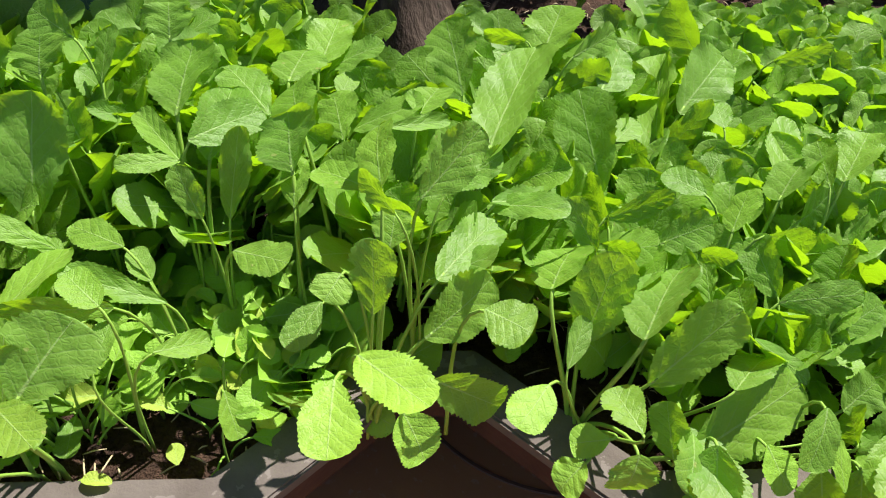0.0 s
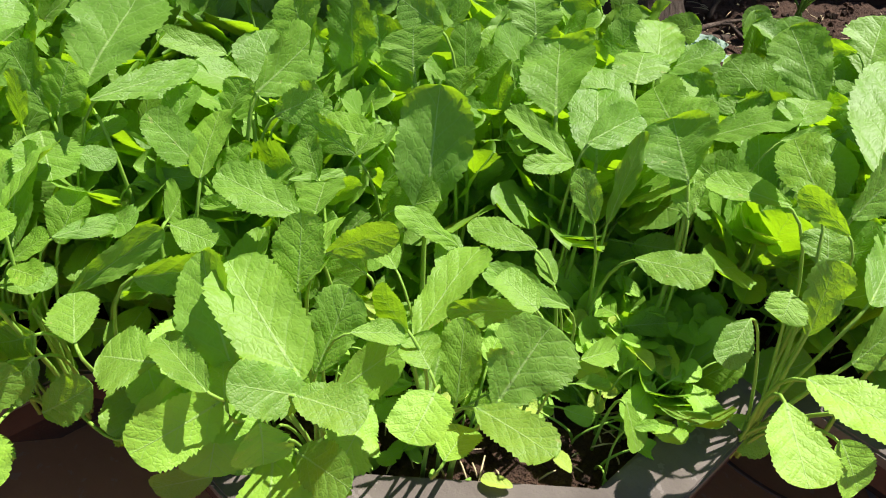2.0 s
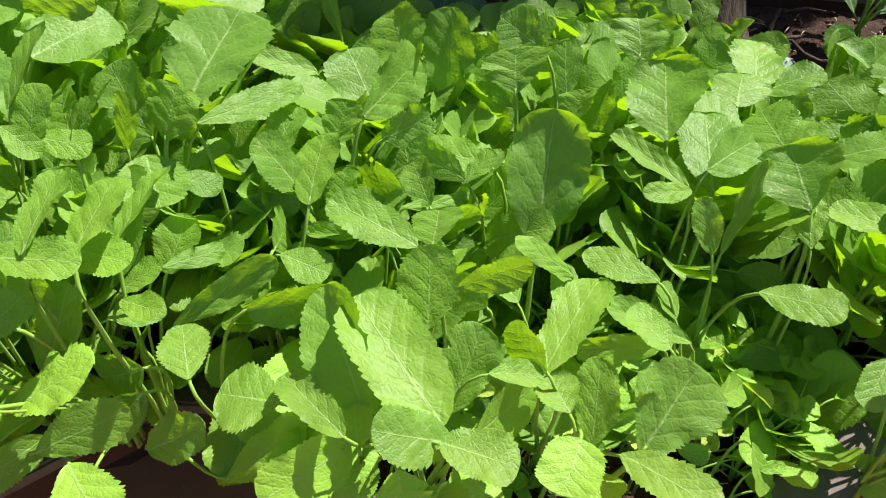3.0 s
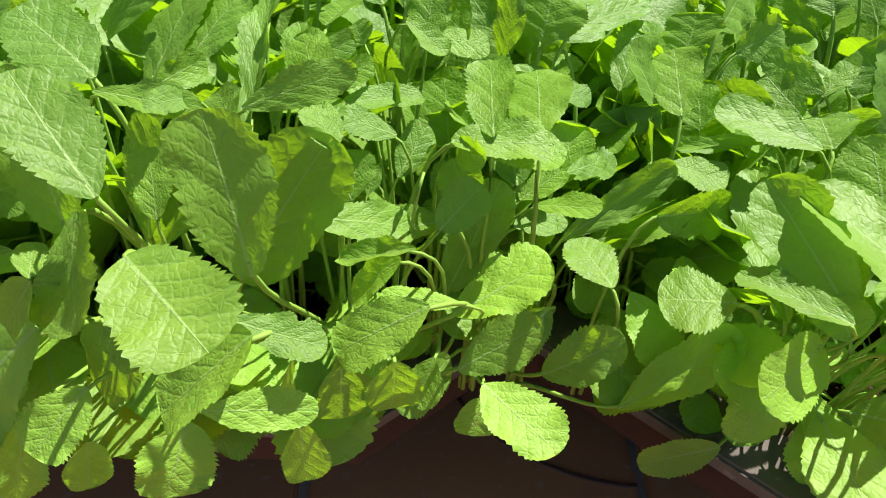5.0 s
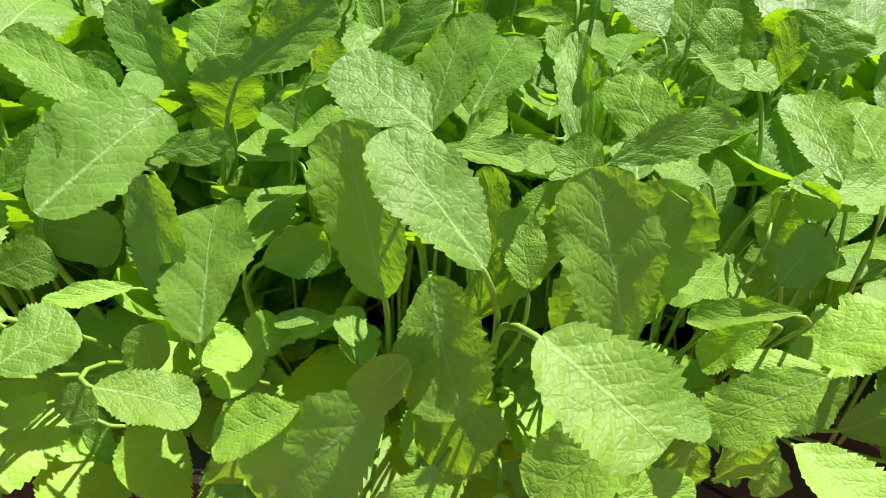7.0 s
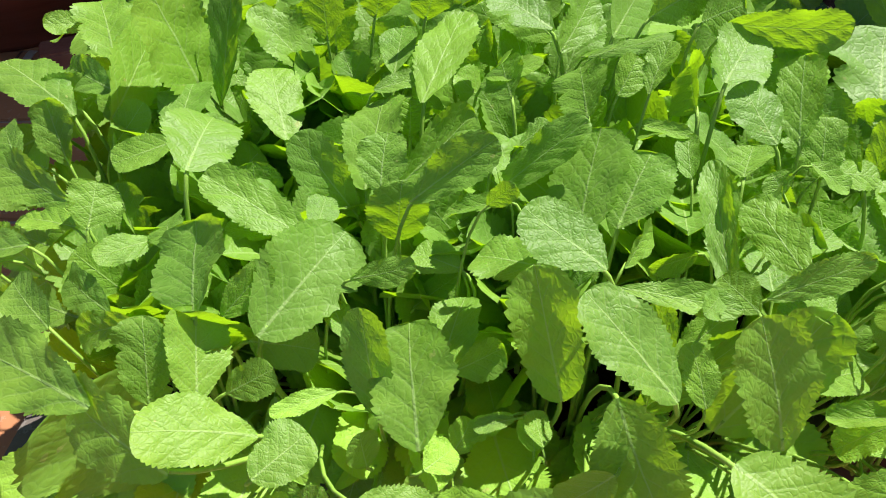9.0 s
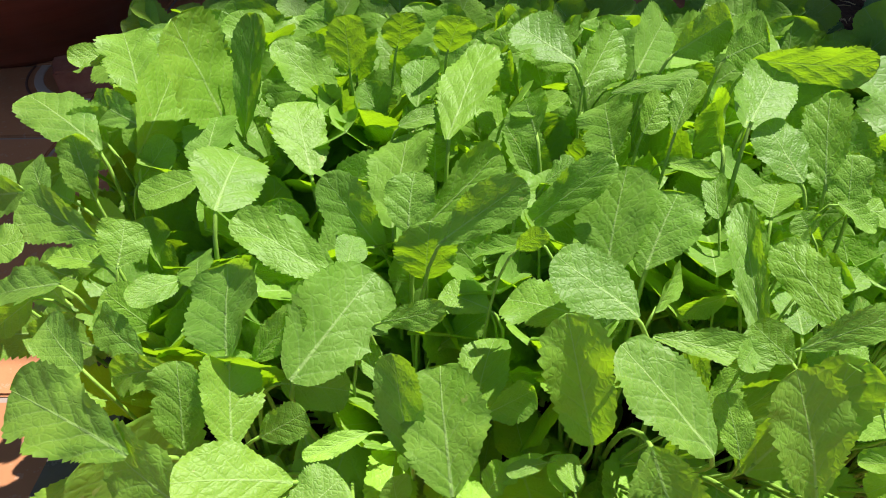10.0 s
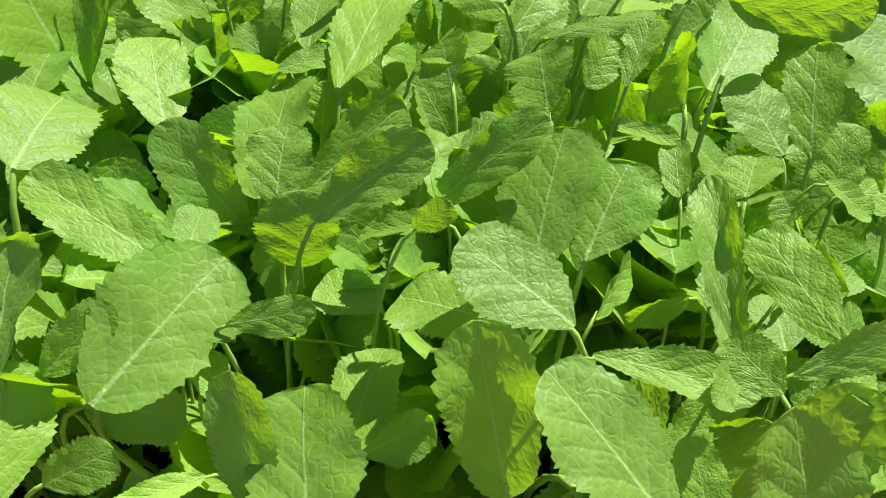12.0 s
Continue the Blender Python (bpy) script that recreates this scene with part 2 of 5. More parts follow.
# ---- leaves ----
def leaf_mesh(rng, bend, cup, ripple, shape, teeth=16, tooth=0.04, twist=0.0, nu=14, stalk=0.0):
    """A blade of unit length and width: base at the origin, tip along y, upper face to z; with a stalk of its own where asked.
    Spoon-shaped, toothed, with a sunken midrib and side veins and the tissue between them puffed up."""
    me = bpy.data.meshes.new("leaf")
    verts, faces, uvs, mats = [], [], [], []
    p1, p2, p3 = (rng.random() * 6.28 for q in range(3))
    lean = rng.uniform(-0.10, 0.10)
    fold = rng.uniform(-0.02, 0.10)
    wide = rng.uniform(0.54, 0.66)
    blunt = rng.uniform(2.4, 3.2)
    puff = rng.uniform(0.012, 0.024)
    torn = (rng.choice((-1, 1)), rng.uniform(0.45, 0.8), rng.uniform(0.15, 0.45)) if rng.random() < 0.2 else None
    curl = rng.uniform(0.0, 0.45) * rng.choice((-1, 1)) if rng.random() < 0.45 else 0.0

    def half(v):
        h = 0.075 + 0.925 * math.sin(1.5708 * min(1, v / wide)) ** shape
        return h * (max(0, 1 - ((v - wide) / (1 - wide)) ** blunt) ** 0.46 if v > wide else 1)

    # uneven teeth: rows at the notch, the rise and the point of each
    rows, at = [(0.0, 0.0, 0.0)], 0.05
    steps = [rng.uniform(0.55, 1.5) for q in range(teeth)]
    total = sum(steps)
    for d in steps:
        d *= 0.95 / total
        big = rng.uniform(0.3, 1.0)
        big2 = rng.uniform(0.3, 1.0)
        rows += [(at, -0.45 * big, 0.45 * big2), (at + 0.45 * d, 0.2 * big, -0.4 * big2), (at + 0.85 * d, 0.6 * big, 0.2 * big2)]
        at += d
    rows.append((1.0, 0.0, 0.0))
    nv = len(rows) - 1
    for v, lt, rt in rows:
        h = 0.5 * half(v)
        for i in range(nu + 1):
            s = 2 * i / nu - 1
            edge = abs(s) ** 9
            w = h + edge * tooth * (rt if s > 0 else lt) * min(1, v * 3) * min(1, (1 - v) * 12)
            w *= 1 + 0.07 * math.sin(v * 8 + p1 * (1 if s > 0 else 1.7)) * abs(s)
            if torn and s * torn[0] > 0:
                w *= 1 - torn[2] * s * s * max(0, 1 - abs(v - torn[1]) / 0.07)
            y = v + 0.10 * abs(s) ** 2 * h * (v - 0.75)
            z = -math.sin(bend * v) * v * 0.5
            z += cup * (abs(s) ** 1.7) * w * 0.9 + fold * abs(s) * w * 2
            z += ripple * (abs(s) ** 2.2) * (math.sin(v * 11 + p1 + (p2 if s > 0 else 0)) + 0.6 * math.sin(v * 21 + p3 - (p2 if s > 0 else 0))) * min(1, v * 2.5)
            # puffed between the side veins, sunken along them and along the midrib
            au = abs(s) * h
            ph = (v - 0.62 * au ** 0.85) * 5.5 + (0.43 if s > 0 else 0.0)
            fr = abs(ph - math.floor(ph) - 0.5) * 2
            z += puff * (fr ** 0.6 - 0.6) * min(1, au * 9) * min(1, v * 3) * (1 - 0.5 * abs(s) ** 4)
            z += 0.010 * math.sin(v * 15 + s * 3 + p3) * math.sin(s * 4.5 + p2 + v * 6)
            z += curl * max(0, v - 0.72) ** 2 * 3 + 0.25 * curl * max(0, s) ** 4 * h
            x = s * w + lean * v * v
            a = twist * (v - 0.3)
            verts.append((x * math.cos(a) - z * math.sin(a), y * (1 - 0.10 * bend * bend * v * v), x * math.sin(a) + z * math.cos(a)))
            uvs.append((0.5 + s * h, v))
    for j in range(nv):
        for i in range(nu):
            k = j * (nu + 1) + i
            faces.append((k, k + 1, k + nu + 2, k + nu + 1))
            mats.append(0)
    if stalk:
        start = len(verts)
        for j in range(5):
            q = j / 4
            c = Vector((0, 0.12 - (stalk + 0.12) * q, -0.012 - 0.5 * stalk * q * q))
            for i in range(5):
                t = 6.2832 * i / 5
                verts.append((c.x + 0.035 * math.cos(t) * (1 + 0.4 * q), c.y, c.z + 0.022 * math.sin(t) * (1 + 0.4 * q)))
                uvs.append((0.5, 0.5))
        for j in range(4):
            for i in range(5):
                k = start + j * 5
                faces.append((k + i, k + (i + 1) % 5, k + 5 + (i + 1) % 5, k + 5 + i))
                mats.append(1)
    me.from_pydata(verts, [], faces)
    lay = me.uv_layers.new(name="uv")
    for loop in me.loops:
        lay.data[loop.index].uv = uvs[loop.vertex_index]
    for f, k in zip(me.polygons, mats):
        f.use_smooth, f.material_index = True, k
    me.materials.append(LEAF)
    if stalk:
        me.materials.append(STALK)
    return me


RNG = random.Random(11)


def leaf_set(count, bend, cup, stalk=0.0, nu=14, teeth=(13, 18)):
    return [leaf_mesh(RNG, RNG.uniform(*bend), RNG.uniform(*cup), RNG.uniform(0.022, 0.055), RNG.uniform(0.62, 0.98), RNG.randint(*teeth), RNG.uniform(0.045, 0.085), RNG.uniform(-0.2, 0.2), nu, stalk) for i in range(count)]


KINDS = {
    "f": leaf_set(24, (0.05, 0.6), (-0.15, 0.35)),
    "c": leaf_set(6, (0.4, 1.0), (0.5, 1.0)),
    "a": leaf_set(8, (0.9, 1.5), (-0.35, 0.0)),
    "s": leaf_set(14, (0.2, 1.0), (-0.15, 0.4), 0.7, 8, (12, 15)),
    "t": leaf_set(8, (0.4, 1.3), (0.2, 0.8), 0.6, 8, (12, 15)),
}


def variants(kind, material):
    out = []
    for me in kind:
        c = me.copy()
        c.materials[0] = material
        out.append(c)
    return out


MESHES = {}
for key, mat in (("g", LEAF), ("o", OLD_LEAF), ("y", YELLOW_LEAF), ("k", DARK_LEAF), ("w", SILVER_LEAF)):
    for tag, kind in KINDS.items():
        MESHES[key + tag] = kind if key == "g" else variants(kind, mat)

SOIL_Z = 0.225
VIEW = Vector((0, -0.766, 0.643))
pick = random.Random(5)


TURN = {
    "n": VIEW + 0.03 * SUN,
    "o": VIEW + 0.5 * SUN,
    "b": 0.6 * VIEW + 0.7 * SUN,
    "d": VIEW - 0.2 * SUN,
    "y": VIEW - 1.0 * SUN,
}
SPOTS = []  # where leaves already are


def blade(plant, base, tip, width, way, style=None, keep=True, grazed=False):
    """One leaf of a plant: the blade from base to tip, its upper side turned the given way (a letter of TURN, or a vector), on a stalk from the crown."""
    base, tip = Vector(base), Vector(tip)
    base -= (tip - base) * 0.06
    y = tip - base
    length = max(y.length, 0.01)
    y.normalize()
    face = TURN[way] if isinstance(way, str) else Vector(way)
    z = face - y * y.dot(face)
    z.normalize()
    if way == "d" or grazed:
        # edge-on to the sun
        s = (SUN - y * y.dot(SUN)).normalized()
        q = z - s * z.dot(s) * 0.85
        if q.length > 0.45:
            z = q.normalized()
    x = y.cross(z)
    m = Matrix((x, y, z)).transposed().to_4x4()
    m = Matrix.Translation(base - Vector(plant.location)) @ m @ Matrix.Diagonal((width * 1.06, length, max(width * 0.8, length * 0.5), 1))
    if style is None:
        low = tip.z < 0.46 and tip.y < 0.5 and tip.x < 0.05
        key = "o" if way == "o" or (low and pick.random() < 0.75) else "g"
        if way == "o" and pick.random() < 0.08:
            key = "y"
        style = key + {"n": "fffa", "o": "fffa", "b": "fffa", "d": "ffff", "y": "fffc"}[way][pick.randrange(4)]
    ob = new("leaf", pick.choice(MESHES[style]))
    ob.parent = plant
    ob.matrix_basis = m
    if keep:
        SPOTS.append(((base + tip) / 2, 0.5 * max(width, length)))
    if style[1] in "st":
        return ob
    # the stalk, bending from the soil into the line of the midrib
    foot = Vector((pick.uniform(-0.008, 0.008), pick.uniform(-0.008, 0.008), -0.004))
    joint = base - Vector(plant.location) + y * length * 0.10 - z * 0.0012
    away = Vector((joint.x - foot.x, joint.y - foot.y, 0))
    if away.length > 0.05:
        for q in (1.0, 0.7, 0.4):
            near = foot + away * (1 - 0.05 / away.length) * q
            if inside(plant.location.x + near.x, plant.location.y + near.y, planter_outline(-0.015)):
                foot = near
                break
    span = (joint - foot).length
    c1 = foot + Vector((0, 0, 0.33 * span))
    c2 = joint - y * min(0.3 * span, 0.045)
    c2.z = min(max(c2.z, 0.01), joint.z + 0.012)
    pts = [foot * (1 - q) ** 3 + c1 * 3 * q * (1 - q) ** 2 + c2 * 3 * q * q * (1 - q) + joint * q ** 3 for q in (0, 0.14, 0.28, 0.42, 0.56, 0.7, 0.82, 0.92, 1)]
    r = min(0.0031, 0.0008 + width * 0.027)
    rad = [r * (1.25 - 0.06 * i) for i in range(9)]
    part("stalk", tube(bmesh.new(), pts, rad, 6), STALK, plant)
    return ob


def mustard(x, y, label="", z=None):
    p = new("mustard_plant")
    p.location = (x, y, SOIL_Z if z is None else z)
    return tagged(p, label or "green mustard plant with toothed crinkled leaves, growing in the planter", "plant", "mustard plants in the bed")

# ---- floor, planter ----
floor_bm = bmesh.new()
prism(floor_bm, [(-40, -40), (40, -40), (40, 40), (-40, 40)], -0.1, -0.006)
floor = tagged(part("floor", floor_bm, GROUT, None, smooth=False), "terracotta tiled terrace floor with pale grout", "floor", kind="structure")


def zigzag(out):
    """The planter's front edge: a straight stretch, then lobes with flat recesses between, set out by so much."""
    pts = [(-1.50 - out, 0.72), (-1.50 - out, 0.44 - out), (-0.84, 0.44 - out), (-0.72, 0.55 - out), (-0.655 - 0.4 * out, 0.55 - out)]
    for left in (-0.475, 0.27, 1.05):
        if left > 0:
            pts.append((left - 0.17 - 0.4 * out, 0.555 - out))
        right = left + 0.30
        pts += [(left - 0.4 * out, 0.392 - out), (right + 0.4 * out, 0.392 - out)]
        if left < 1:
            pts.append((right + 0.172 + 0.4 * out, 0.555 - out))
    return pts


def planter_outline(out):
    return zigzag(out) + [(1.5 + out, 0.60), (1.5 + out, 1.78 + out), (-0.50 - out, 1.78 + out), (-0.50 - out, 1.20 + out), (-1.50 - out, 1.20 + out)]


def frame_prism(outer, inner, z0, z1):
    """A wall between two plan outlines of equal count."""
    bm = bmesh.new()
    rows = [[bm.verts.new((x, y, z)) for x, y in o] for o, z in ((outer, z0), (outer, z1), (inner, z1), (inner, z0))]
    n = len(outer)
    for a, b in zip(rows, rows[1:]):
        for i in range(n):
            bm.faces.new((a[i], a[(i + 1) % n], b[(i + 1) % n], b[i]))
    return bm


planter = tagged(new("planter"), "low cement planter with a zigzag grey rim, full of greens", "planter")
wall_bm = bmesh.new()
wall_rows = [[wall_bm.verts.new((x, y, z)) for x, y in planter_outline(o)] for o, z in ((-0.13, 0.0), (0.02, 0.207), (-0.012, 0.207), (-0.16, 0.0))]
for ra, rb in zip(wall_rows, wall_rows[1:]):
    for i in range(len(ra)):
        j = (i + 1) % len(ra)
        wall_bm.faces.new((ra[i], ra[j], rb[j], rb[i]))
part("wall", wall_bm, WALL, planter, "brown planter wall sloping in to the ground", smooth=False)
part("band", frame_prism(planter_outline(0.055), planter_outline(-0.002), 0.205, 0.243), WALL, planter, "dark brown side of the rim", smooth=False)
rim_bm = frame_prism(planter_outline(0.058), planter_outline(-0.004), 0.240, 0.255)
bmesh.ops.bevel(rim_bm, geom=[e for e in rim_bm.edges if all(abs(v.co.z - 0.255) < 1e-4 for v in e.verts)], offset=0.003, segments=2, affect="EDGES")
part("rim", rim_bm, RIM, planter, "grey cement rim", smooth=False)

# an added wall, never in view, that closes the terrace behind and shades it
shade_wall_bm = bmesh.new()
prism(shade_wall_bm, [(-7.0, 2.85), (1.6, 2.85), (1.6, 3.05), (-7.0, 3.05)], -0.05, 4.8)
tagged(part("wall_north", shade_wall_bm, WALL, None, smooth=False), "plain brown wall added out of view to shade the back of the terrace", "wall", kind="structure")

soil_bm = bmesh.new()
nx, ny = 220, 110
inner = planter_outline(0.0)


def inside(x, y, poly):
    c = False
    for (x0, y0), (x1, y1) in zip(poly, poly[1:] + poly[:1]):
        if (y0 > y) != (y1 > y) and x < (x1 - x0) * (y - y0) / (y1 - y0) + x0:
            c = not c
    return c


grid = {}
for i in range(nx + 1):
    for j in range(ny + 1):
        x, y = -1.56 + 3.1 * i / nx, 0.37 + 1.44 * j / ny
        if inside(x, y, planter_outline(0.02)):
            z = SOIL_Z - 0.012 + 0.014 * noise.noise((x * 9, y * 9, 0)) + 0.010 * noise.noise((x * 34, y * 34, 3)) + 0.006 * noise.noise((x * 90, y * 90, 5))
            grid[i, j] = soil_bm.verts.new((x, y, z))
for (i, j) in grid:
    q = [grid.get(k) for k in ((i, j), (i + 1, j), (i + 1, j + 1), (i, j + 1))]
    if all(q):
        soil_bm.faces.new(q)
soil = tagged(part("soil", soil_bm, SOIL, None), "dark crumbly planting soil with straw bits", "soil", kind="stuff")

# ---- mustard plants: crown, then its leaves (base, tip, width, way it faces) ----
p = mustard(-1.457, 0.582)
blade(p, (-1.512, 0.528, 0.450), (-1.546, 0.506, 0.431), 0.030, (0.50, -0.86, 0.10), "gf")
blade(p, (-1.502, 0.560, 0.398), (-1.543, 0.540, 0.379), 0.037, "d")
blade(p, (-1.585, 0.585, 0.460), (-1.545, 0.596, 0.469), 0.040, (-0.06, -0.45, 0.89), "gf")
blade(p, (-1.532, 0.638, 0.488), (-1.569, 0.683, 0.505), 0.032, (-0.22, -0.48, 0.85), "gf")
blade(p, (-1.439, 0.676, 0.517), (-1.427, 0.807, 0.550), 0.059, (0.93, -0.17, 0.33), "gf")
p = mustard(-1.457, 0.650)
blade(p, (-1.497, 0.659, 0.471), (-1.519, 0.692, 0.526), 0.042, (-0.04, -0.87, 0.50), "gf")
blade(p, (-1.444, 0.659, 0.489), (-1.410, 0.686, 0.522), 0.031, (0.45, -0.86, 0.24), "gf")
blade(p, (-1.571, 0.656, 0.493), (-1.602, 0.666, 0.507), 0.027, (0.30, -0.35, 0.89), "gf")
blade(p, (-1.501, 0.703, 0.505), (-1.596, 0.777, 0.543), 0.059, (0.12, -0.32, 0.94), "gf")
p = mustard(-1.460, 0.869)
blade(p, (-1.523, 0.844, 0.539), (-1.567, 0.820, 0.551), 0.029, (0.45, -0.43, 0.78), "gf")
blade(p, (-1.548, 0.888, 0.530), (-1.608, 0.900, 0.509), 0.057, "b")
p = mustard(-1.430, 0.702)
blade(p, (-1.470, 0.769, 0.537), (-1.508, 0.860, 0.570), 0.059, (-0.04, -0.35, 0.93), "gf")
blade(p, (-1.459, 0.719, 0.522), (-1.544, 0.780, 0.524), 0.037, (-0.38, -0.54, 0.75), "gf")
p = mustard(-1.419, 0.533)
blade(p, (-1.427, 0.546, 0.477), (-1.420, 0.578, 0.505), 0.043, (0.50, -0.62, 0.60), "gf")
blade(p, (-1.482, 0.531, 0.468), (-1.576, 0.550, 0.441), 0.040, (-0.32, -0.27, 0.91), "gf")
blade(p, (-1.460, 0.580, 0.479), (-1.555, 0.632, 0.491), 0.041, (-0.30, -0.71, 0.64), "gf")
blade(p, (-1.443, 0.548, 0.476), (-1.509, 0.579, 0.468), 0.027, (-0.18, -0.13, 0.98), "gf")
p = mustard(-1.311, 0.467)
blade(p, (-1.424, 0.441, 0.460), (-1.480, 0.488, 0.462), 0.036, (-0.30, -0.40, 0.86), "gf")
blade(p, (-1.375, 0.449, 0.468), (-1.443, 0.498, 0.465), 0.032, (-0.40, -0.51, 0.76), "gf")
blade(p, (-1.337, 0.504, 0.492), (-1.350, 0.536, 0.499), 0.034, (-0.36, -0.35, 0.86), "gf")
blade(p, (-1.347, 0.373, 0.357), (-1.390, 0.369, 0.443), 0.122, "d")
blade(p, (-1.320, 0.374, 0.453), (-1.321, 0.410, 0.502), 0.042, (-0.08, -0.80, 0.60), "gf")
blade(p, (-1.337, 0.419, 0.485), (-1.401, 0.437, 0.456), 0.030, (-0.45, -0.67, 0.59), "gf")
blade(p, (-1.272, 0.431, 0.483), (-1.236, 0.452, 0.515), 0.025, (0.19, -0.90, 0.38), "gf")
blade(p, (-1.291, 0.421, 0.493), (-1.305, 0.488, 0.531), 0.068, (-0.42, -0.51, 0.75), "gf")
blade(p, (-1.264, 0.384, 0.449), (-1.232, 0.396, 0.459), 0.033, (0.25, -0.92, 0.31), "gf")
blade(p, (-1.254, 0.426, 0.458), (-1.205, 0.433, 0.443), 0.039, (0.25, -0.91, 0.34), "gf")
blade(p, (-1.348, 0.348, 0.482), (-1.471, 0.421, 0.467), 0.057, (-0.35, -0.40, 0.85), "gf")
p = mustard(-1.359, 0.637)
blade(p, (-1.374, 0.666, 0.507), (-1.378, 0.731, 0.525), 0.055, (-0.15, -0.27, 0.95), "gf")
blade(p, (-1.374, 0.632, 0.509), (-1.424, 0.611, 0.499), 0.035, (0.02, -0.48, 0.88), "gf")
p = mustard(-1.366, 0.740)
blade(p, (-1.356, 0.746, 0.493), (-1.333, 0.797, 0.605), 0.035, (-0.29, -0.85, 0.44), "gf")
blade(p, (-1.378, 0.755, 0.496), (-1.394, 0.744, 0.625), 0.104, (0.98, -0.18, 0.11), "gf")
blade(p, (-1.387, 0.780, 0.487), (-1.436, 0.852, 0.576), 0.072, "n")
p = mustard(-1.336, 0.530)
blade(p, (-1.358, 0.520, 0.482), (-1.390, 0.484, 0.499), 0.025, (0.64, -0.22, 0.74), "gf")
blade(p, (-1.328, 0.562, 0.529), (-1.323, 0.638, 0.547), 0.063, (0.51, -0.23, 0.83), "gf")
p = mustard(-1.232, 0.470)
blade(p, (-1.284, 0.373, 0.453), (-1.290, 0.428, 0.496), 0.049, (0.70, -0.38, 0.60), "gf")
blade(p, (-1.241, 0.419, 0.478), (-1.180, 0.492, 0.521), 0.066, (0.25, -0.63, 0.73), "gf")
blade(p, (-1.243, 0.315, 0.398), (-1.214, 0.320, 0.410), 0.021, (-0.33, -0.28, 0.90), "of")
blade(p, (-1.233, 0.321, 0.438), (-1.200, 0.351, 0.448), 0.040, (0.11, -0.41, 0.91), "gf")
blade(p, (-1.285, 0.308, 0.466), (-1.376, 0.354, 0.478), 0.053, (-0.31, -0.75, 0.58), "gf")
blade(p, (-1.242, 0.492, 0.509), (-1.282, 0.496, 0.516), 0.019, (0.12, -0.35, 0.93), "gf")
blade(p, (-1.210, 0.505, 0.508), (-1.208, 0.539, 0.515), 0.026, (0.30, -0.22, 0.93), "gf")
blade(p, (-1.236, 0.341, 0.457), (-1.296, 0.320, 0.503), 0.047, (0.64, -0.18, 0.75), "gf")
blade(p, (-1.175, 0.453, 0.499), (-1.127, 0.452, 0.508), 0.022, (-0.13, -0.84, 0.52), "gf")
blade(p, (-1.155, 0.289, 0.460), (-1.104, 0.288, 0.453), 0.030, (0.12, -0.19, 0.98), "gf")
p = mustard(-1.255, 0.617)
blade(p, (-1.267, 0.656, 0.502), (-1.290, 0.727, 0.549), 0.053, (0.41, -0.41, 0.81), "gf")
p = mustard(-1.245, 0.848)
blade(p, (-1.244, 0.847, 0.503), (-1.242, 0.846, 0.574), 0.055, "d")
p = mustard(-1.219, 0.785)
blade(p, (-1.238, 0.778, 0.548), (-1.234, 0.774, 0.610), 0.041, (0.44, -0.89, -0.09), "gf")
blade(p, (-1.252, 0.765, 0.507), (-1.309, 0.770, 0.589), 0.048, (0.73, -0.44, 0.53), "gf")
blade(p, (-1.189, 0.810, 0.557), (-1.178, 0.807, 0.597), 0.045, (0.40, -0.90, -0.19), "gf")
p = mustard(-1.183, 0.677)
blade(p, (-1.175, 0.671, 0.542), (-1.127, 0.682, 0.553), 0.022, (-0.12, -0.45, 0.89), "gf")
blade(p, (-1.163, 0.724, 0.535), (-1.158, 0.787, 0.554), 0.039, (-0.24, -0.26, 0.94), "gf")
p = mustard(-1.169, 0.479)
blade(p, (-1.147, 0.546, 0.517), (-1.081, 0.613, 0.547), 0.048, (0.59, -0.73, 0.33), "gf")
blade(p, (-1.177, 0.566, 0.507), (-1.173, 0.669, 0.539), 0.060, (-0.45, -0.25, 0.86), "gf")
blade(p, (-1.189, 0.319, 0.396), (-1.208, 0.325, 0.412), 0.023, (0.10, -0.87, 0.49), "gf")
blade(p, (-1.219, 0.489, 0.511), (-1.299, 0.525, 0.549), 0.037, (0.24, -0.39, 0.89), "gf")
blade(p, (-1.181, 0.427, 0.460), (-1.197, 0.456, 0.473), 0.021, (0.31, -0.25, 0.91), "gf")
blade(p, (-1.192, 0.400, 0.429), (-1.235, 0.375, 0.438), 0.016, (0.34, -0.26, 0.91), "of")
blade(p, (-1.131, 0.513, 0.529), (-1.067, 0.525, 0.578), 0.035, (-0.26, -0.80, 0.54), "gf")
blade(p, (-1.164, 0.354, 0.403), (-1.167, 0.355, 0.437), 0.026, (0.61, -0.79, 0.07), "gf")
blade(p, (-1.164, 0.353, 0.351), (-1.169, 0.302, 0.347), 0.056, (0.81, -0.12, 0.57), "of")
blade(p, (-1.134, 0.491, 0.432), (-1.098, 0.495, 0.466), 0.031, (-0.63, -0.28, 0.72), "gf")
blade(p, (-1.156, 0.380, 0.434), (-1.164, 0.410, 0.510), 0.034, (-0.03, -0.93, 0.36), "gf")
p = mustard(-1.155, 0.539)
blade(p, (-1.187, 0.548, 0.489), (-1.231, 0.558, 0.561), 0.039, (0.32, -0.90, 0.31), "gf")
blade(p, (-1.161, 0.539, 0.520), (-1.160, 0.573, 0.558), 0.041, (-0.11, -0.73, 0.67), "gf")
blade(p, (-1.147, 0.520, 0.484), (-1.144, 0.516, 0.537), 0.049, (0.07, -0.99, -0.08), "gf")
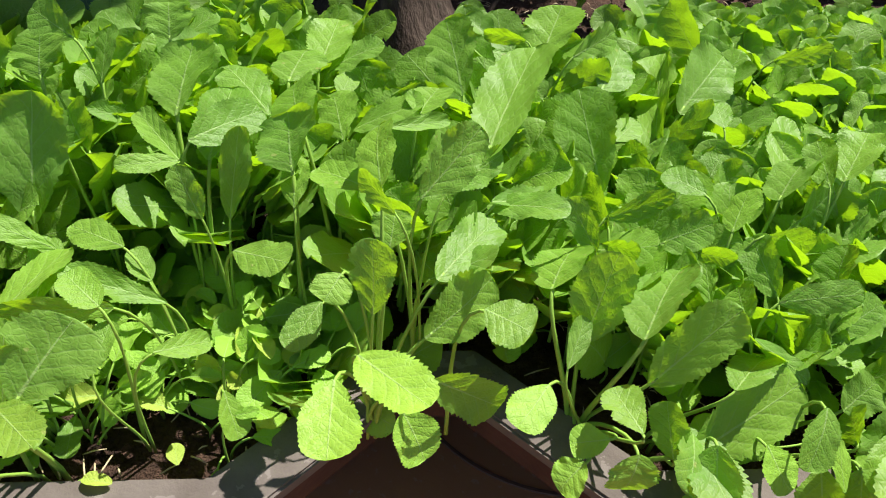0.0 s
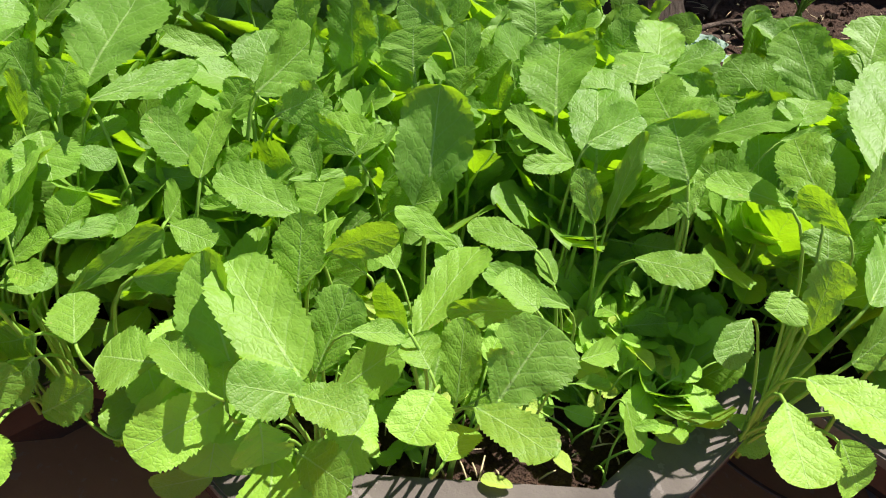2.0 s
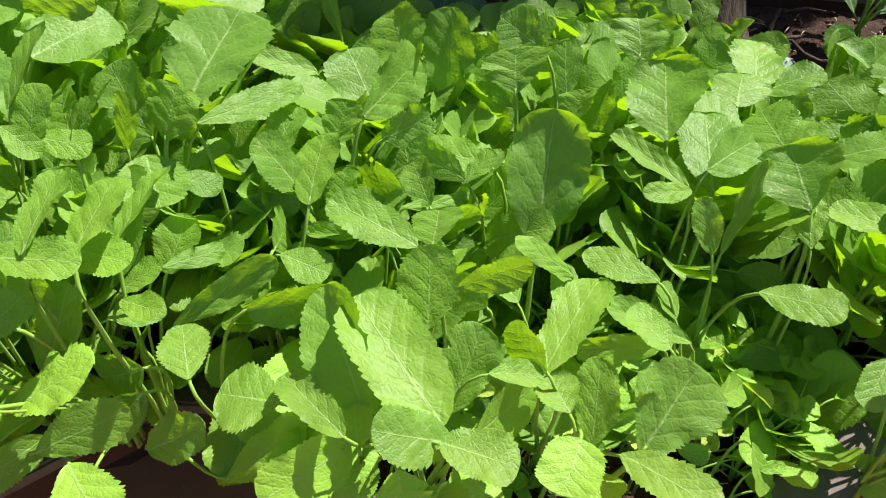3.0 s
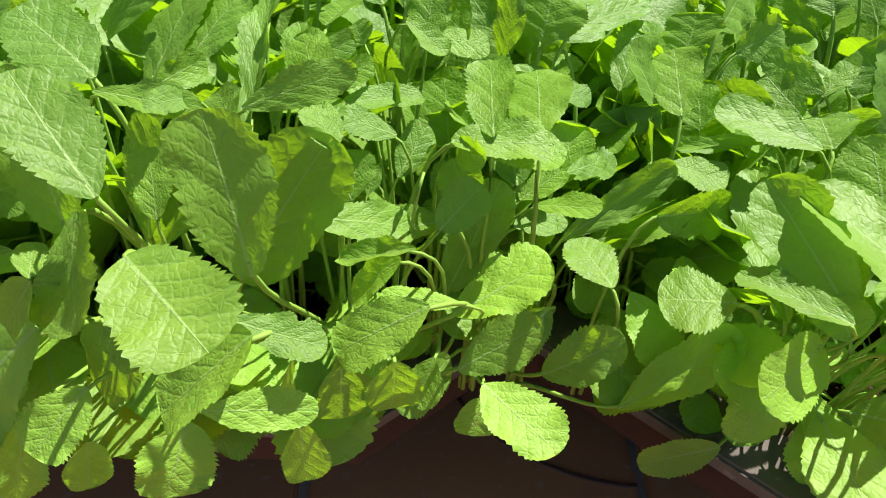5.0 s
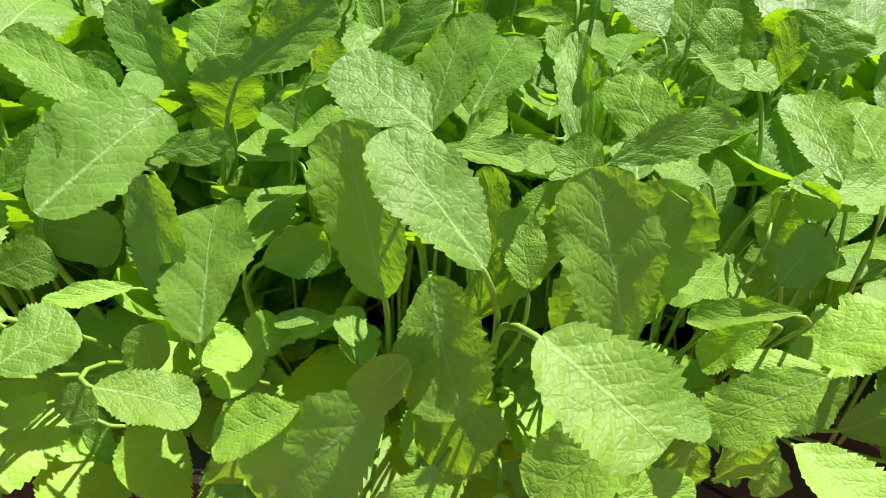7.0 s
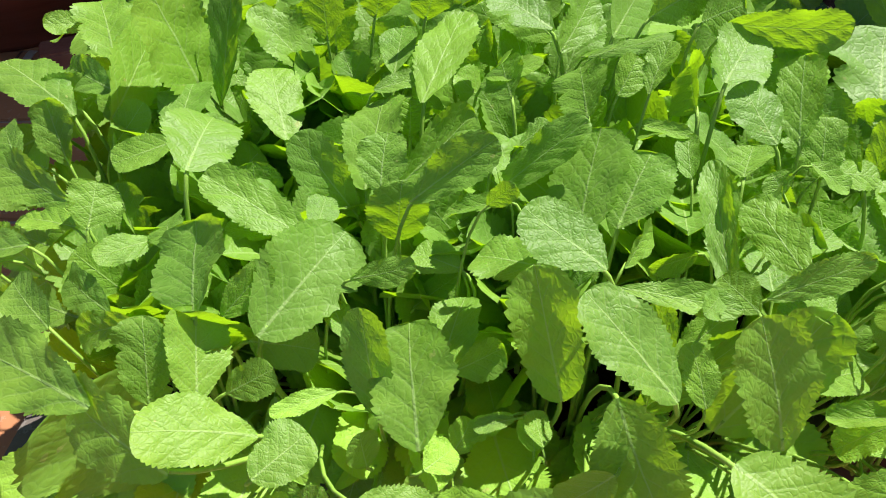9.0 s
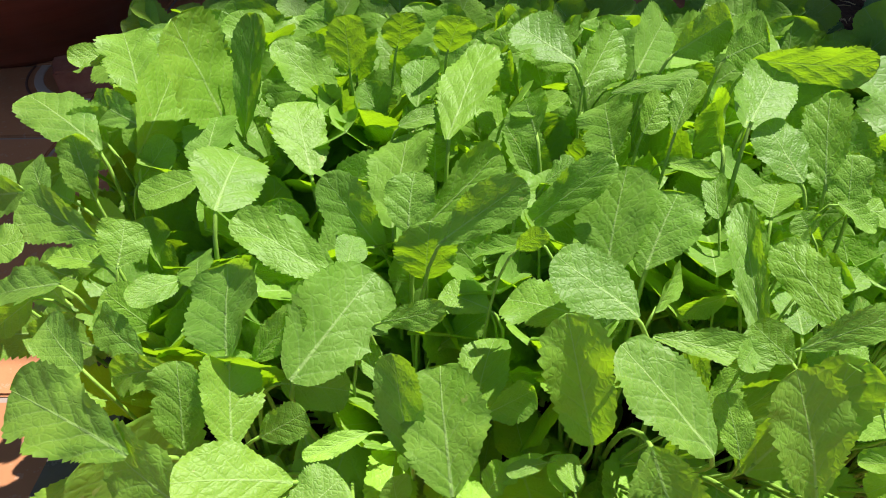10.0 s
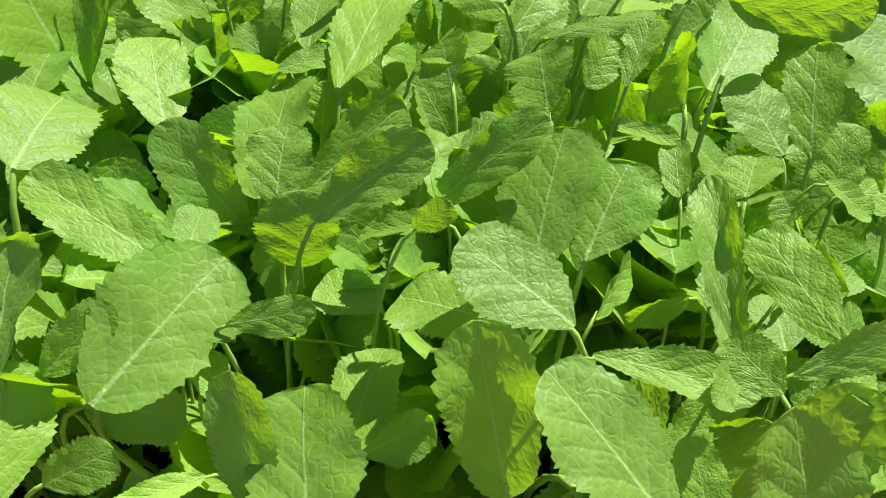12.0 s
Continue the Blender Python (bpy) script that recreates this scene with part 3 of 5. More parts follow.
blade(p, (-1.128, 0.643, 0.549), (-1.095, 0.772, 0.584), 0.050, (-0.14, -0.22, 0.96), "gf")
p = mustard(-1.145, 0.621)
blade(p, (-1.143, 0.633, 0.516), (-1.140, 0.654, 0.542), 0.045, (-0.35, -0.70, 0.62), "gf")
p = mustard(-1.106, 0.469)
blade(p, (-1.128, 0.362, 0.432), (-1.101, 0.339, 0.405), 0.036, (0.52, -0.30, 0.80), "of")
blade(p, (-1.117, 0.327, 0.440), (-1.097, 0.346, 0.438), 0.023, (0.32, -0.26, 0.91), "of")
blade(p, (-1.098, 0.400, 0.455), (-1.060, 0.414, 0.463), 0.034, (0.30, -0.93, 0.23), "gf")
blade(p, (-1.123, 0.342, 0.448), (-1.134, 0.423, 0.487), 0.066, (-0.39, -0.45, 0.80), "gf")
blade(p, (-1.107, 0.391, 0.466), (-1.096, 0.459, 0.483), 0.039, (-0.23, -0.20, 0.95), "gf")
blade(p, (-1.099, 0.351, 0.425), (-1.084, 0.368, 0.438), 0.030, (0.60, -0.74, 0.30), "gf")
blade(p, (-1.099, 0.290, 0.359), (-1.095, 0.282, 0.330), 0.020, (0.79, -0.55, 0.26), "of")
blade(p, (-1.104, 0.316, 0.385), (-1.120, 0.311, 0.336), 0.026, (0.23, -0.97, 0.04), "of")
blade(p, (-1.073, 0.479, 0.548), (-1.054, 0.478, 0.565), 0.019, (-0.07, -1.00, -0.02), "gf")
blade(p, (-1.099, 0.504, 0.468), (-1.129, 0.534, 0.466), 0.024, (-0.19, -0.10, 0.98), "gf")
blade(p, (-1.095, 0.486, 0.479), (-1.133, 0.505, 0.482), 0.033, (-0.07, -0.24, 0.97), "gf")
p = mustard(-1.138, 0.772)
blade(p, (-1.132, 0.770, 0.570), (-1.120, 0.767, 0.607), 0.043, (0.32, -0.93, -0.18), "gf")
p = mustard(-1.093, 0.692)
blade(p, (-1.068, 0.681, 0.550), (-1.022, 0.659, 0.571), 0.034, (-0.45, -0.08, 0.89), "gf")
p = mustard(-1.066, 0.558)
blade(p, (-1.057, 0.563, 0.506), (-0.993, 0.565, 0.569), 0.033, (-0.49, -0.70, 0.53), "gf")
blade(p, (-1.067, 0.574, 0.517), (-1.050, 0.613, 0.524), 0.031, (0.36, -0.32, 0.87), "gf")
blade(p, (-1.042, 0.591, 0.530), (-1.019, 0.597, 0.548), 0.021, (-0.51, -0.35, 0.79), "gf")
blade(p, (-1.059, 0.557, 0.506), (-1.097, 0.606, 0.508), 0.031, (-0.77, -0.60, 0.22), "gf")
p = mustard(-1.061, 0.791)
blade(p, (-1.052, 0.793, 0.462), (-1.008, 0.765, 0.513), 0.043, "d")
blade(p, (-1.057, 0.794, 0.506), (-1.078, 0.832, 0.540), 0.039, "y")
p = mustard(-1.046, 0.615)
blade(p, (-1.050, 0.639, 0.550), (-1.057, 0.683, 0.562), 0.046, (-0.70, -0.30, 0.64), "gf")
p = mustard(-1.029, 0.467)
blade(p, (-1.057, 0.366, 0.443), (-1.085, 0.357, 0.446), 0.011, (0.21, -0.37, 0.90), "gf")
blade(p, (-1.068, 0.317, 0.415), (-1.120, 0.316, 0.386), 0.035, (-0.45, -0.35, 0.82), "of")
blade(p, (-1.057, 0.389, 0.416), (-1.090, 0.364, 0.429), 0.016, (0.53, -0.27, 0.81), "of")
blade(p, (-1.039, 0.374, 0.395), (-1.041, 0.393, 0.414), 0.026, (0.46, -0.62, 0.64), "of")
blade(p, (-1.037, 0.348, 0.438), (-1.042, 0.371, 0.447), 0.019, (0.37, -0.27, 0.89), "gf")
blade(p, (-1.056, 0.455, 0.423), (-1.098, 0.426, 0.440), 0.037, (0.62, -0.75, 0.23), "gf")
blade(p, (-1.057, 0.500, 0.538), (-1.111, 0.525, 0.507), 0.023, (-0.51, -0.00, 0.86), "gf")
blade(p, (-0.986, 0.393, 0.544), (-0.920, 0.371, 0.549), 0.021, (-0.17, -0.27, 0.95), "gf")
blade(p, (-1.024, 0.277, 0.385), (-1.036, 0.260, 0.324), 0.028, (0.64, -0.77, 0.09), "of")
blade(p, (-1.001, 0.502, 0.498), (-0.982, 0.582, 0.554), 0.063, (-0.56, -0.38, 0.74), "gf")
blade(p, (-1.023, 0.379, 0.454), (-1.045, 0.402, 0.553), 0.046, (0.07, -0.97, 0.25), "gf")
p = mustard(-0.977, 0.680)
blade(p, (-0.997, 0.710, 0.562), (-0.959, 0.764, 0.595), 0.036, (0.44, -0.67, 0.60), "gf")
blade(p, (-0.976, 0.666, 0.575), (-0.910, 0.655, 0.600), 0.019, (-0.37, -0.27, 0.89), "gf")
blade(p, (-0.929, 0.730, 0.571), (-0.816, 0.845, 0.562), 0.050, "n")
blade(p, (-1.010, 0.732, 0.575), (-1.064, 0.771, 0.599), 0.053, (0.09, -0.43, 0.90), "gf")
blade(p, (-0.953, 0.693, 0.584), (-0.916, 0.765, 0.602), 0.054, (0.65, -0.48, 0.59), "gf")
blade(p, (-0.923, 0.687, 0.602), (-0.872, 0.709, 0.623), 0.044, (0.29, -0.92, 0.25), "gf")
blade(p, (-0.932, 0.708, 0.506), (-0.905, 0.736, 0.536), 0.036, "d")
blade(p, (-0.922, 0.671, 0.498), (-0.883, 0.637, 0.511), 0.027, "b")
p = mustard(-1.008, 0.759)
blade(p, (-0.988, 0.778, 0.486), (-0.948, 0.828, 0.569), 0.050, "n")
blade(p, (-0.970, 0.738, 0.541), (-0.904, 0.685, 0.582), 0.027, "b")
p = mustard(-0.991, 0.465)
blade(p, (-1.003, 0.468, 0.458), (-0.997, 0.490, 0.484), 0.029, (-0.68, -0.48, 0.55), "gf")
blade(p, (-1.030, 0.423, 0.533), (-1.082, 0.459, 0.524), 0.043, (-0.27, -0.15, 0.95), "gf")
blade(p, (-1.003, 0.294, 0.343), (-1.009, 0.289, 0.300), 0.029, (0.58, -0.82, 0.01), "of")
blade(p, (-0.968, 0.376, 0.438), (-0.913, 0.364, 0.528), 0.025, (-0.64, -0.71, 0.30), "gf")
blade(p, (-0.992, 0.342, 0.491), (-0.980, 0.275, 0.464), 0.057, (-0.65, -0.38, 0.66), "gf")
blade(p, (-0.976, 0.439, 0.524), (-0.949, 0.480, 0.530), 0.022, (0.75, -0.57, 0.33), "gf")
blade(p, (-1.002, 0.298, 0.478), (-1.029, 0.299, 0.438), 0.026, (-0.51, -0.81, 0.31), "gf")
blade(p, (-0.971, 0.497, 0.515), (-0.945, 0.548, 0.550), 0.056, (-0.47, -0.32, 0.83), "gf")
blade(p, (-0.971, 0.302, 0.445), (-0.952, 0.292, 0.419), 0.020, (0.11, -0.90, 0.42), "gf")
blade(p, (-1.022, 0.310, 0.427), (-1.096, 0.282, 0.358), 0.064, (-0.31, -0.72, 0.62), "of")
blade(p, (-0.954, 0.371, 0.498), (-0.917, 0.389, 0.529), 0.020, (-0.45, -0.43, 0.78), "gf")
p = mustard(-0.966, 0.589)
blade(p, (-0.988, 0.594, 0.556), (-0.988, 0.657, 0.576), 0.050, (-0.72, -0.20, 0.66), "gf")
blade(p, (-0.958, 0.618, 0.563), (-0.938, 0.638, 0.589), 0.030, (0.28, -0.86, 0.43), "gf")
blade(p, (-0.943, 0.594, 0.546), (-0.908, 0.561, 0.557), 0.015, (-0.38, -0.09, 0.92), "gf")
blade(p, (-0.938, 0.597, 0.576), (-0.922, 0.629, 0.607), 0.025, (-0.52, -0.44, 0.73), "gf")
p = mustard(-0.949, 0.465)
blade(p, (-0.987, 0.287, 0.405), (-1.011, 0.255, 0.386), 0.034, (0.33, -0.66, 0.68), "of")
blade(p, (-0.999, 0.414, 0.545), (-1.049, 0.447, 0.572), 0.046, (0.19, -0.42, 0.89), "gf")
blade(p, (-0.965, 0.369, 0.462), (-0.961, 0.391, 0.535), 0.026, (-0.06, -0.96, 0.28), "gf")
blade(p, (-0.937, 0.283, 0.510), (-0.888, 0.241, 0.498), 0.055, (0.02, -0.25, 0.97), "gf")
blade(p, (-0.947, 0.315, 0.340), (-0.950, 0.278, 0.305), 0.050, (0.52, -0.62, 0.59), "of")
blade(p, (-0.968, 0.323, 0.524), (-1.017, 0.359, 0.577), 0.046, (0.45, -0.49, 0.75), "gf")
blade(p, (-0.942, 0.334, 0.501), (-0.948, 0.359, 0.531), 0.022, (-0.07, -0.77, 0.63), "gf")
blade(p, (-0.909, 0.370, 0.431), (-0.857, 0.384, 0.531), 0.060, (-0.18, -0.95, 0.23), "gf")
blade(p, (-0.903, 0.258, 0.430), (-0.848, 0.280, 0.407), 0.023, (0.50, -0.63, 0.60), "of")
blade(p, (-0.956, 0.307, 0.435), (-1.001, 0.305, 0.389), 0.047, (-0.32, -0.87, 0.36), "gf")
blade(p, (-0.897, 0.383, 0.546), (-0.836, 0.392, 0.570), 0.022, (-0.06, -0.86, 0.51), "gf")
p = mustard(-0.958, 0.846)
blade(p, (-0.996, 0.834, 0.522), (-1.065, 0.812, 0.583), 0.049, "n")
p = mustard(-0.902, 0.468)
blade(p, (-0.895, 0.296, 0.460), (-0.844, 0.295, 0.442), 0.025, (0.31, -0.32, 0.89), "gf")
blade(p, (-0.930, 0.382, 0.549), (-0.946, 0.360, 0.557), 0.016, (0.68, -0.27, 0.68), "gf")
blade(p, (-0.915, 0.523, 0.542), (-0.913, 0.563, 0.555), 0.019, (-0.53, -0.24, 0.82), "gf")
blade(p, (-0.907, 0.415, 0.515), (-0.911, 0.505, 0.572), 0.021, (-0.49, -0.47, 0.73), "gf")
blade(p, (-0.921, 0.461, 0.514), (-0.954, 0.453, 0.503), 0.022, (0.22, -0.97, 0.00), "gf")
blade(p, (-0.897, 0.447, 0.503), (-0.893, 0.537, 0.544), 0.029, (-0.60, -0.31, 0.74), "gf")
blade(p, (-0.906, 0.379, 0.538), (-0.923, 0.407, 0.544), 0.025, (-0.47, -0.46, 0.75), "gf")
blade(p, (-0.860, 0.373, 0.476), (-0.797, 0.404, 0.453), 0.029, (0.48, -0.37, 0.80), "gf")
blade(p, (-0.877, 0.473, 0.534), (-0.850, 0.505, 0.539), 0.020, (0.71, -0.64, 0.28), "gf")
blade(p, (-0.869, 0.456, 0.525), (-0.831, 0.493, 0.527), 0.020, (0.68, -0.71, 0.19), "gf")
blade(p, (-0.853, 0.474, 0.504), (-0.800, 0.498, 0.504), 0.022, (0.17, -0.37, 0.91), "gf")
p = mustard(-0.894, 0.658)
blade(p, (-0.858, 0.661, 0.604), (-0.764, 0.637, 0.604), 0.034, (-0.25, -0.97, -0.01), "gf")
blade(p, (-0.877, 0.682, 0.599), (-0.833, 0.710, 0.605), 0.046, (0.47, -0.81, 0.35), "gf")
blade(p, (-0.849, 0.674, 0.534), (-0.805, 0.749, 0.549), 0.059, "d")
p = mustard(-0.897, 0.568)
blade(p, (-0.898, 0.595, 0.560), (-0.900, 0.645, 0.574), 0.055, (-0.96, -0.11, 0.25), "gf")
blade(p, (-0.876, 0.599, 0.584), (-0.840, 0.657, 0.599), 0.046, (0.16, -0.34, 0.93), "gf")
p = mustard(-0.860, 0.469)
blade(p, (-0.873, 0.526, 0.540), (-0.859, 0.558, 0.548), 0.034, (-0.42, -0.03, 0.91), "gf")
blade(p, (-0.891, 0.325, 0.474), (-0.911, 0.350, 0.561), 0.050, (0.21, -0.92, 0.32), "gf")
blade(p, (-0.870, 0.436, 0.503), (-0.865, 0.474, 0.510), 0.031, (-0.09, -0.18, 0.98), "gf")
blade(p, (-0.869, 0.315, 0.346), (-0.868, 0.310, 0.289), 0.031, (0.41, -0.91, 0.10), "of")
blade(p, (-0.867, 0.301, 0.424), (-0.881, 0.295, 0.375), 0.014, (0.74, -0.66, -0.13), "of")
blade(p, (-0.885, 0.283, 0.460), (-0.937, 0.265, 0.411), 0.046, (-0.55, -0.39, 0.74), "of")
blade(p, (-0.847, 0.362, 0.367), (-0.830, 0.358, 0.294), 0.040, (0.27, -0.95, 0.12), "gf")
blade(p, (-0.837, 0.335, 0.402), (-0.810, 0.338, 0.380), 0.022, (0.62, -0.38, 0.69), "of")
blade(p, (-0.861, 0.417, 0.533), (-0.885, 0.481, 0.551), 0.032, (-0.51, -0.40, 0.76), "gf")
blade(p, (-0.845, 0.420, 0.460), (-0.843, 0.445, 0.484), 0.029, (-0.26, -0.66, 0.70), "gf")
blade(p, (-0.851, 0.387, 0.519), (-0.865, 0.412, 0.537), 0.025, (0.33, -0.43, 0.84), "gf")
p = mustard(-0.849, 0.867)
blade(p, (-0.808, 0.910, 0.503), (-0.711, 0.987, 0.489), 0.063, "n")
blade(p, (-0.784, 0.830, 0.526), (-0.688, 0.763, 0.539), 0.041, "y")
p = mustard(-0.817, 0.471)
blade(p, (-0.845, 0.513, 0.532), (-0.855, 0.520, 0.544), 0.023, (-0.06, -0.87, 0.49), "gf")
blade(p, (-0.840, 0.316, 0.401), (-0.842, 0.310, 0.357), 0.031, (0.22, -0.97, 0.12), "gf")
blade(p, (-0.836, 0.446, 0.447), (-0.832, 0.458, 0.464), 0.014, (0.40, -0.80, 0.45), "gf")
blade(p, (-0.846, 0.509, 0.492), (-0.882, 0.544, 0.529), 0.034, (0.39, -0.46, 0.80), "gf")
blade(p, (-0.814, 0.459, 0.457), (-0.792, 0.487, 0.484), 0.027, (0.21, -0.76, 0.61), "gf")
blade(p, (-0.775, 0.426, 0.506), (-0.711, 0.427, 0.510), 0.032, (-0.05, -0.35, 0.93), "gf")
blade(p, (-0.807, 0.320, 0.405), (-0.805, 0.314, 0.361), 0.035, (0.21, -0.97, 0.13), "gf")
blade(p, (-0.767, 0.375, 0.402), (-0.706, 0.388, 0.439), 0.049, (-0.46, -0.24, 0.85), "of")
blade(p, (-0.797, 0.404, 0.494), (-0.792, 0.428, 0.501), 0.022, (-0.90, 0.08, 0.42), "gf")
blade(p, (-0.819, 0.458, 0.490), (-0.858, 0.450, 0.509), 0.023, (0.46, -0.40, 0.79), "gf")
blade(p, (-0.782, 0.395, 0.458), (-0.756, 0.417, 0.480), 0.029, (0.12, -0.76, 0.64), "gf")
p = mustard(-0.837, 0.689)
blade(p, (-0.841, 0.724, 0.487), (-0.849, 0.788, 0.495), 0.074, "y")
p = mustard(-0.817, 0.546)
blade(p, (-0.814, 0.542, 0.538), (-0.782, 0.532, 0.521), 0.022, (0.28, -0.50, 0.82), "gf")
blade(p, (-0.837, 0.569, 0.544), (-0.863, 0.606, 0.577), 0.047, (0.22, -0.56, 0.80), "gf")
blade(p, (-0.818, 0.567, 0.545), (-0.811, 0.627, 0.597), 0.037, (-0.60, -0.48, 0.64), "gf")
blade(p, (-0.793, 0.550, 0.525), (-0.750, 0.553, 0.520), 0.026, (0.13, -0.47, 0.87), "gf")
blade(p, (-0.820, 0.598, 0.458), (-0.829, 0.650, 0.493), 0.044, (-0.58, -0.51, 0.64), "gf")
blade(p, (-0.822, 0.543, 0.476), (-0.844, 0.544, 0.519), 0.033, (-0.05, -1.00, -0.01), "gf")
blade(p, (-0.800, 0.550, 0.522), (-0.799, 0.575, 0.564), 0.034, (-0.11, -0.86, 0.50), "gf")
p = mustard(-0.781, 0.471)
blade(p, (-0.760, 0.371, 0.350), (-0.700, 0.406, 0.364), 0.045, (0.40, -0.85, 0.35), "gf")
blade(p, (-0.808, 0.346, 0.468), (-0.840, 0.350, 0.434), 0.024, (-0.70, -0.37, 0.61), "of")
blade(p, (-0.783, 0.490, 0.413), (-0.773, 0.510, 0.437), 0.030, (0.21, -0.78, 0.59), "gf")
blade(p, (-0.772, 0.428, 0.377), (-0.741, 0.441, 0.465), 0.037, (-0.11, -0.98, 0.18), "gf")
blade(p, (-0.753, 0.475, 0.477), (-0.695, 0.459, 0.478), 0.036, (-0.12, -0.34, 0.93), "gf")
blade(p, (-0.775, 0.433, 0.499), (-0.759, 0.408, 0.501), 0.023, (-0.84, -0.51, 0.17), "gf")
blade(p, (-0.783, 0.350, 0.378), (-0.793, 0.329, 0.352), 0.025, (-0.36, -0.66, 0.66), "gf")
blade(p, (-0.766, 0.413, 0.340), (-0.751, 0.444, 0.360), 0.054, (0.10, -0.57, 0.82), "gf")
blade(p, (-0.800, 0.340, 0.482), (-0.848, 0.360, 0.457), 0.018, (-0.48, -0.05, 0.88), "gf")
blade(p, (-0.777, 0.520, 0.436), (-0.784, 0.568, 0.484), 0.050, (-0.27, -0.70, 0.66), "gf")
blade(p, (-0.771, 0.462, 0.393), (-0.775, 0.495, 0.419), 0.044, (-0.37, -0.60, 0.71), "gf")
p = mustard(-0.748, 0.467)
blade(p, (-0.741, 0.367, 0.333), (-0.694, 0.315, 0.330), 0.046, (-0.06, -0.10, 0.99), "of")
blade(p, (-0.791, 0.311, 0.463), (-0.845, 0.301, 0.432), 0.035, (-0.35, -0.53, 0.77), "of")
blade(p, (-0.785, 0.414, 0.448), (-0.843, 0.416, 0.432), 0.037, (-0.28, -0.23, 0.93), "gf")
blade(p, (-0.771, 0.387, 0.338), (-0.803, 0.335, 0.341), 0.034, (0.78, -0.47, 0.42), "gf")
blade(p, (-0.752, 0.431, 0.512), (-0.754, 0.507, 0.535), 0.034, (-0.42, -0.27, 0.87), "gf")
blade(p, (-0.759, 0.439, 0.441), (-0.779, 0.446, 0.478), 0.032, (0.10, -0.96, 0.25), "gf")
blade(p, (-0.723, 0.458, 0.416), (-0.684, 0.478, 0.416), 0.027, (0.14, -0.27, 0.95), "gf")
blade(p, (-0.770, 0.347, 0.435), (-0.819, 0.353, 0.434), 0.016, (-0.03, -0.21, 0.98), "of")
blade(p, (-0.740, 0.388, 0.294), (-0.745, 0.368, 0.271), 0.042, (0.46, -0.71, 0.53), "of")
blade(p, (-0.719, 0.479, 0.428), (-0.687, 0.491, 0.449), 0.025, (-0.39, -0.39, 0.83), "gf")
blade(p, (-0.710, 0.461, 0.434), (-0.668, 0.435, 0.454), 0.024, (-0.42, 0.05, 0.91), "gf")
p = mustard(-0.750, 0.522)
blade(p, (-0.770, 0.557, 0.523), (-0.805, 0.621, 0.538), 0.041, (-0.57, -0.47, 0.68), "gf")
p = mustard(-0.714, 0.585)
blade(p, (-0.738, 0.583, 0.499), (-0.732, 0.588, 0.551), 0.025, (-0.41, -0.90, 0.14), "gf")
blade(p, (-0.723, 0.584, 0.489), (-0.700, 0.538, 0.472), 0.055, (0.10, -0.29, 0.95), "gf")
blade(p, (-0.705, 0.652, 0.506), (-0.680, 0.753, 0.565), 0.092, (-0.10, -0.48, 0.87), "gf")
blade(p, (-0.676, 0.613, 0.514), (-0.598, 0.677, 0.522), 0.029, (0.28, -0.45, 0.85), "gf")
blade(p, (-0.706, 0.594, 0.506), (-0.698, 0.612, 0.550), 0.065, (-0.55, -0.73, 0.40), "gf")
blade(p, (-0.691, 0.573, 0.478), (-0.655, 0.577, 0.469), 0.025, (0.29, -0.38, 0.88), "gf")
blade(p, (-0.682, 0.553, 0.410), (-0.635, 0.538, 0.429), 0.038, (-0.38, -0.08, 0.92), "gf")
blade(p, (-0.733, 0.621, 0.492), (-0.779, 0.660, 0.536), 0.046, (-0.11, -0.80, 0.60), "gf")
blade(p, (-0.689, 0.599, 0.475), (-0.664, 0.633, 0.483), 0.019, (0.23, -0.38, 0.90), "gf")
blade(p, (-0.648, 0.589, 0.436), (-0.590, 0.590, 0.450), 0.027, (-0.10, -0.85, 0.51), "gf")
p = mustard(-0.702, 0.465)
blade(p, (-0.678, 0.482, 0.390), (-0.595, 0.511, 0.447), 0.027, (-0.02, -0.87, 0.48), "gf")
blade(p, (-0.720, 0.437, 0.506), (-0.717, 0.514, 0.529), 0.045, (-0.46, -0.24, 0.86), "gf")
blade(p, (-0.691, 0.401, 0.315), (-0.638, 0.395, 0.359), 0.039, (-0.46, -0.77, 0.45), "gf")
blade(p, (-0.712, 0.489, 0.481), (-0.702, 0.563, 0.506), 0.036, (-0.58, -0.19, 0.79), "gf")
blade(p, (-0.724, 0.494, 0.436), (-0.741, 0.569, 0.490), 0.052, (-0.24, -0.61, 0.76), "gf")
blade(p, (-0.683, 0.494, 0.445), (-0.641, 0.529, 0.439), 0.018, (0.43, -0.38, 0.82), "gf")
blade(p, (-0.721, 0.457, 0.387), (-0.759, 0.452, 0.381), 0.019, (-0.12, -0.29, 0.95), "gf")
blade(p, (-0.690, 0.506, 0.429), (-0.674, 0.535, 0.470), 0.036, (-0.11, -0.79, 0.61), "gf")
blade(p, (-0.701, 0.440, 0.373), (-0.736, 0.431, 0.362), 0.045, (0.13, -0.92, 0.37), "gf")
blade(p, (-0.696, 0.421, 0.363), (-0.731, 0.396, 0.325), 0.036, (0.16, -0.88, 0.44), "gf")
blade(p, (-0.624, 0.394, 0.289), (-0.553, 0.396, 0.373), 0.039, (-0.70, -0.38, 0.61), "of")
p = mustard(-0.724, 0.649)
blade(p, (-0.684, 0.679, 0.480), (-0.612, 0.735, 0.487), 0.036, (0.24, -0.42, 0.88), "gf")
p = mustard(-0.721, 0.963)
blade(p, (-0.752, 0.972, 0.505), (-0.808, 0.989, 0.528), 0.078, "n")
p = mustard(-0.686, 0.518)
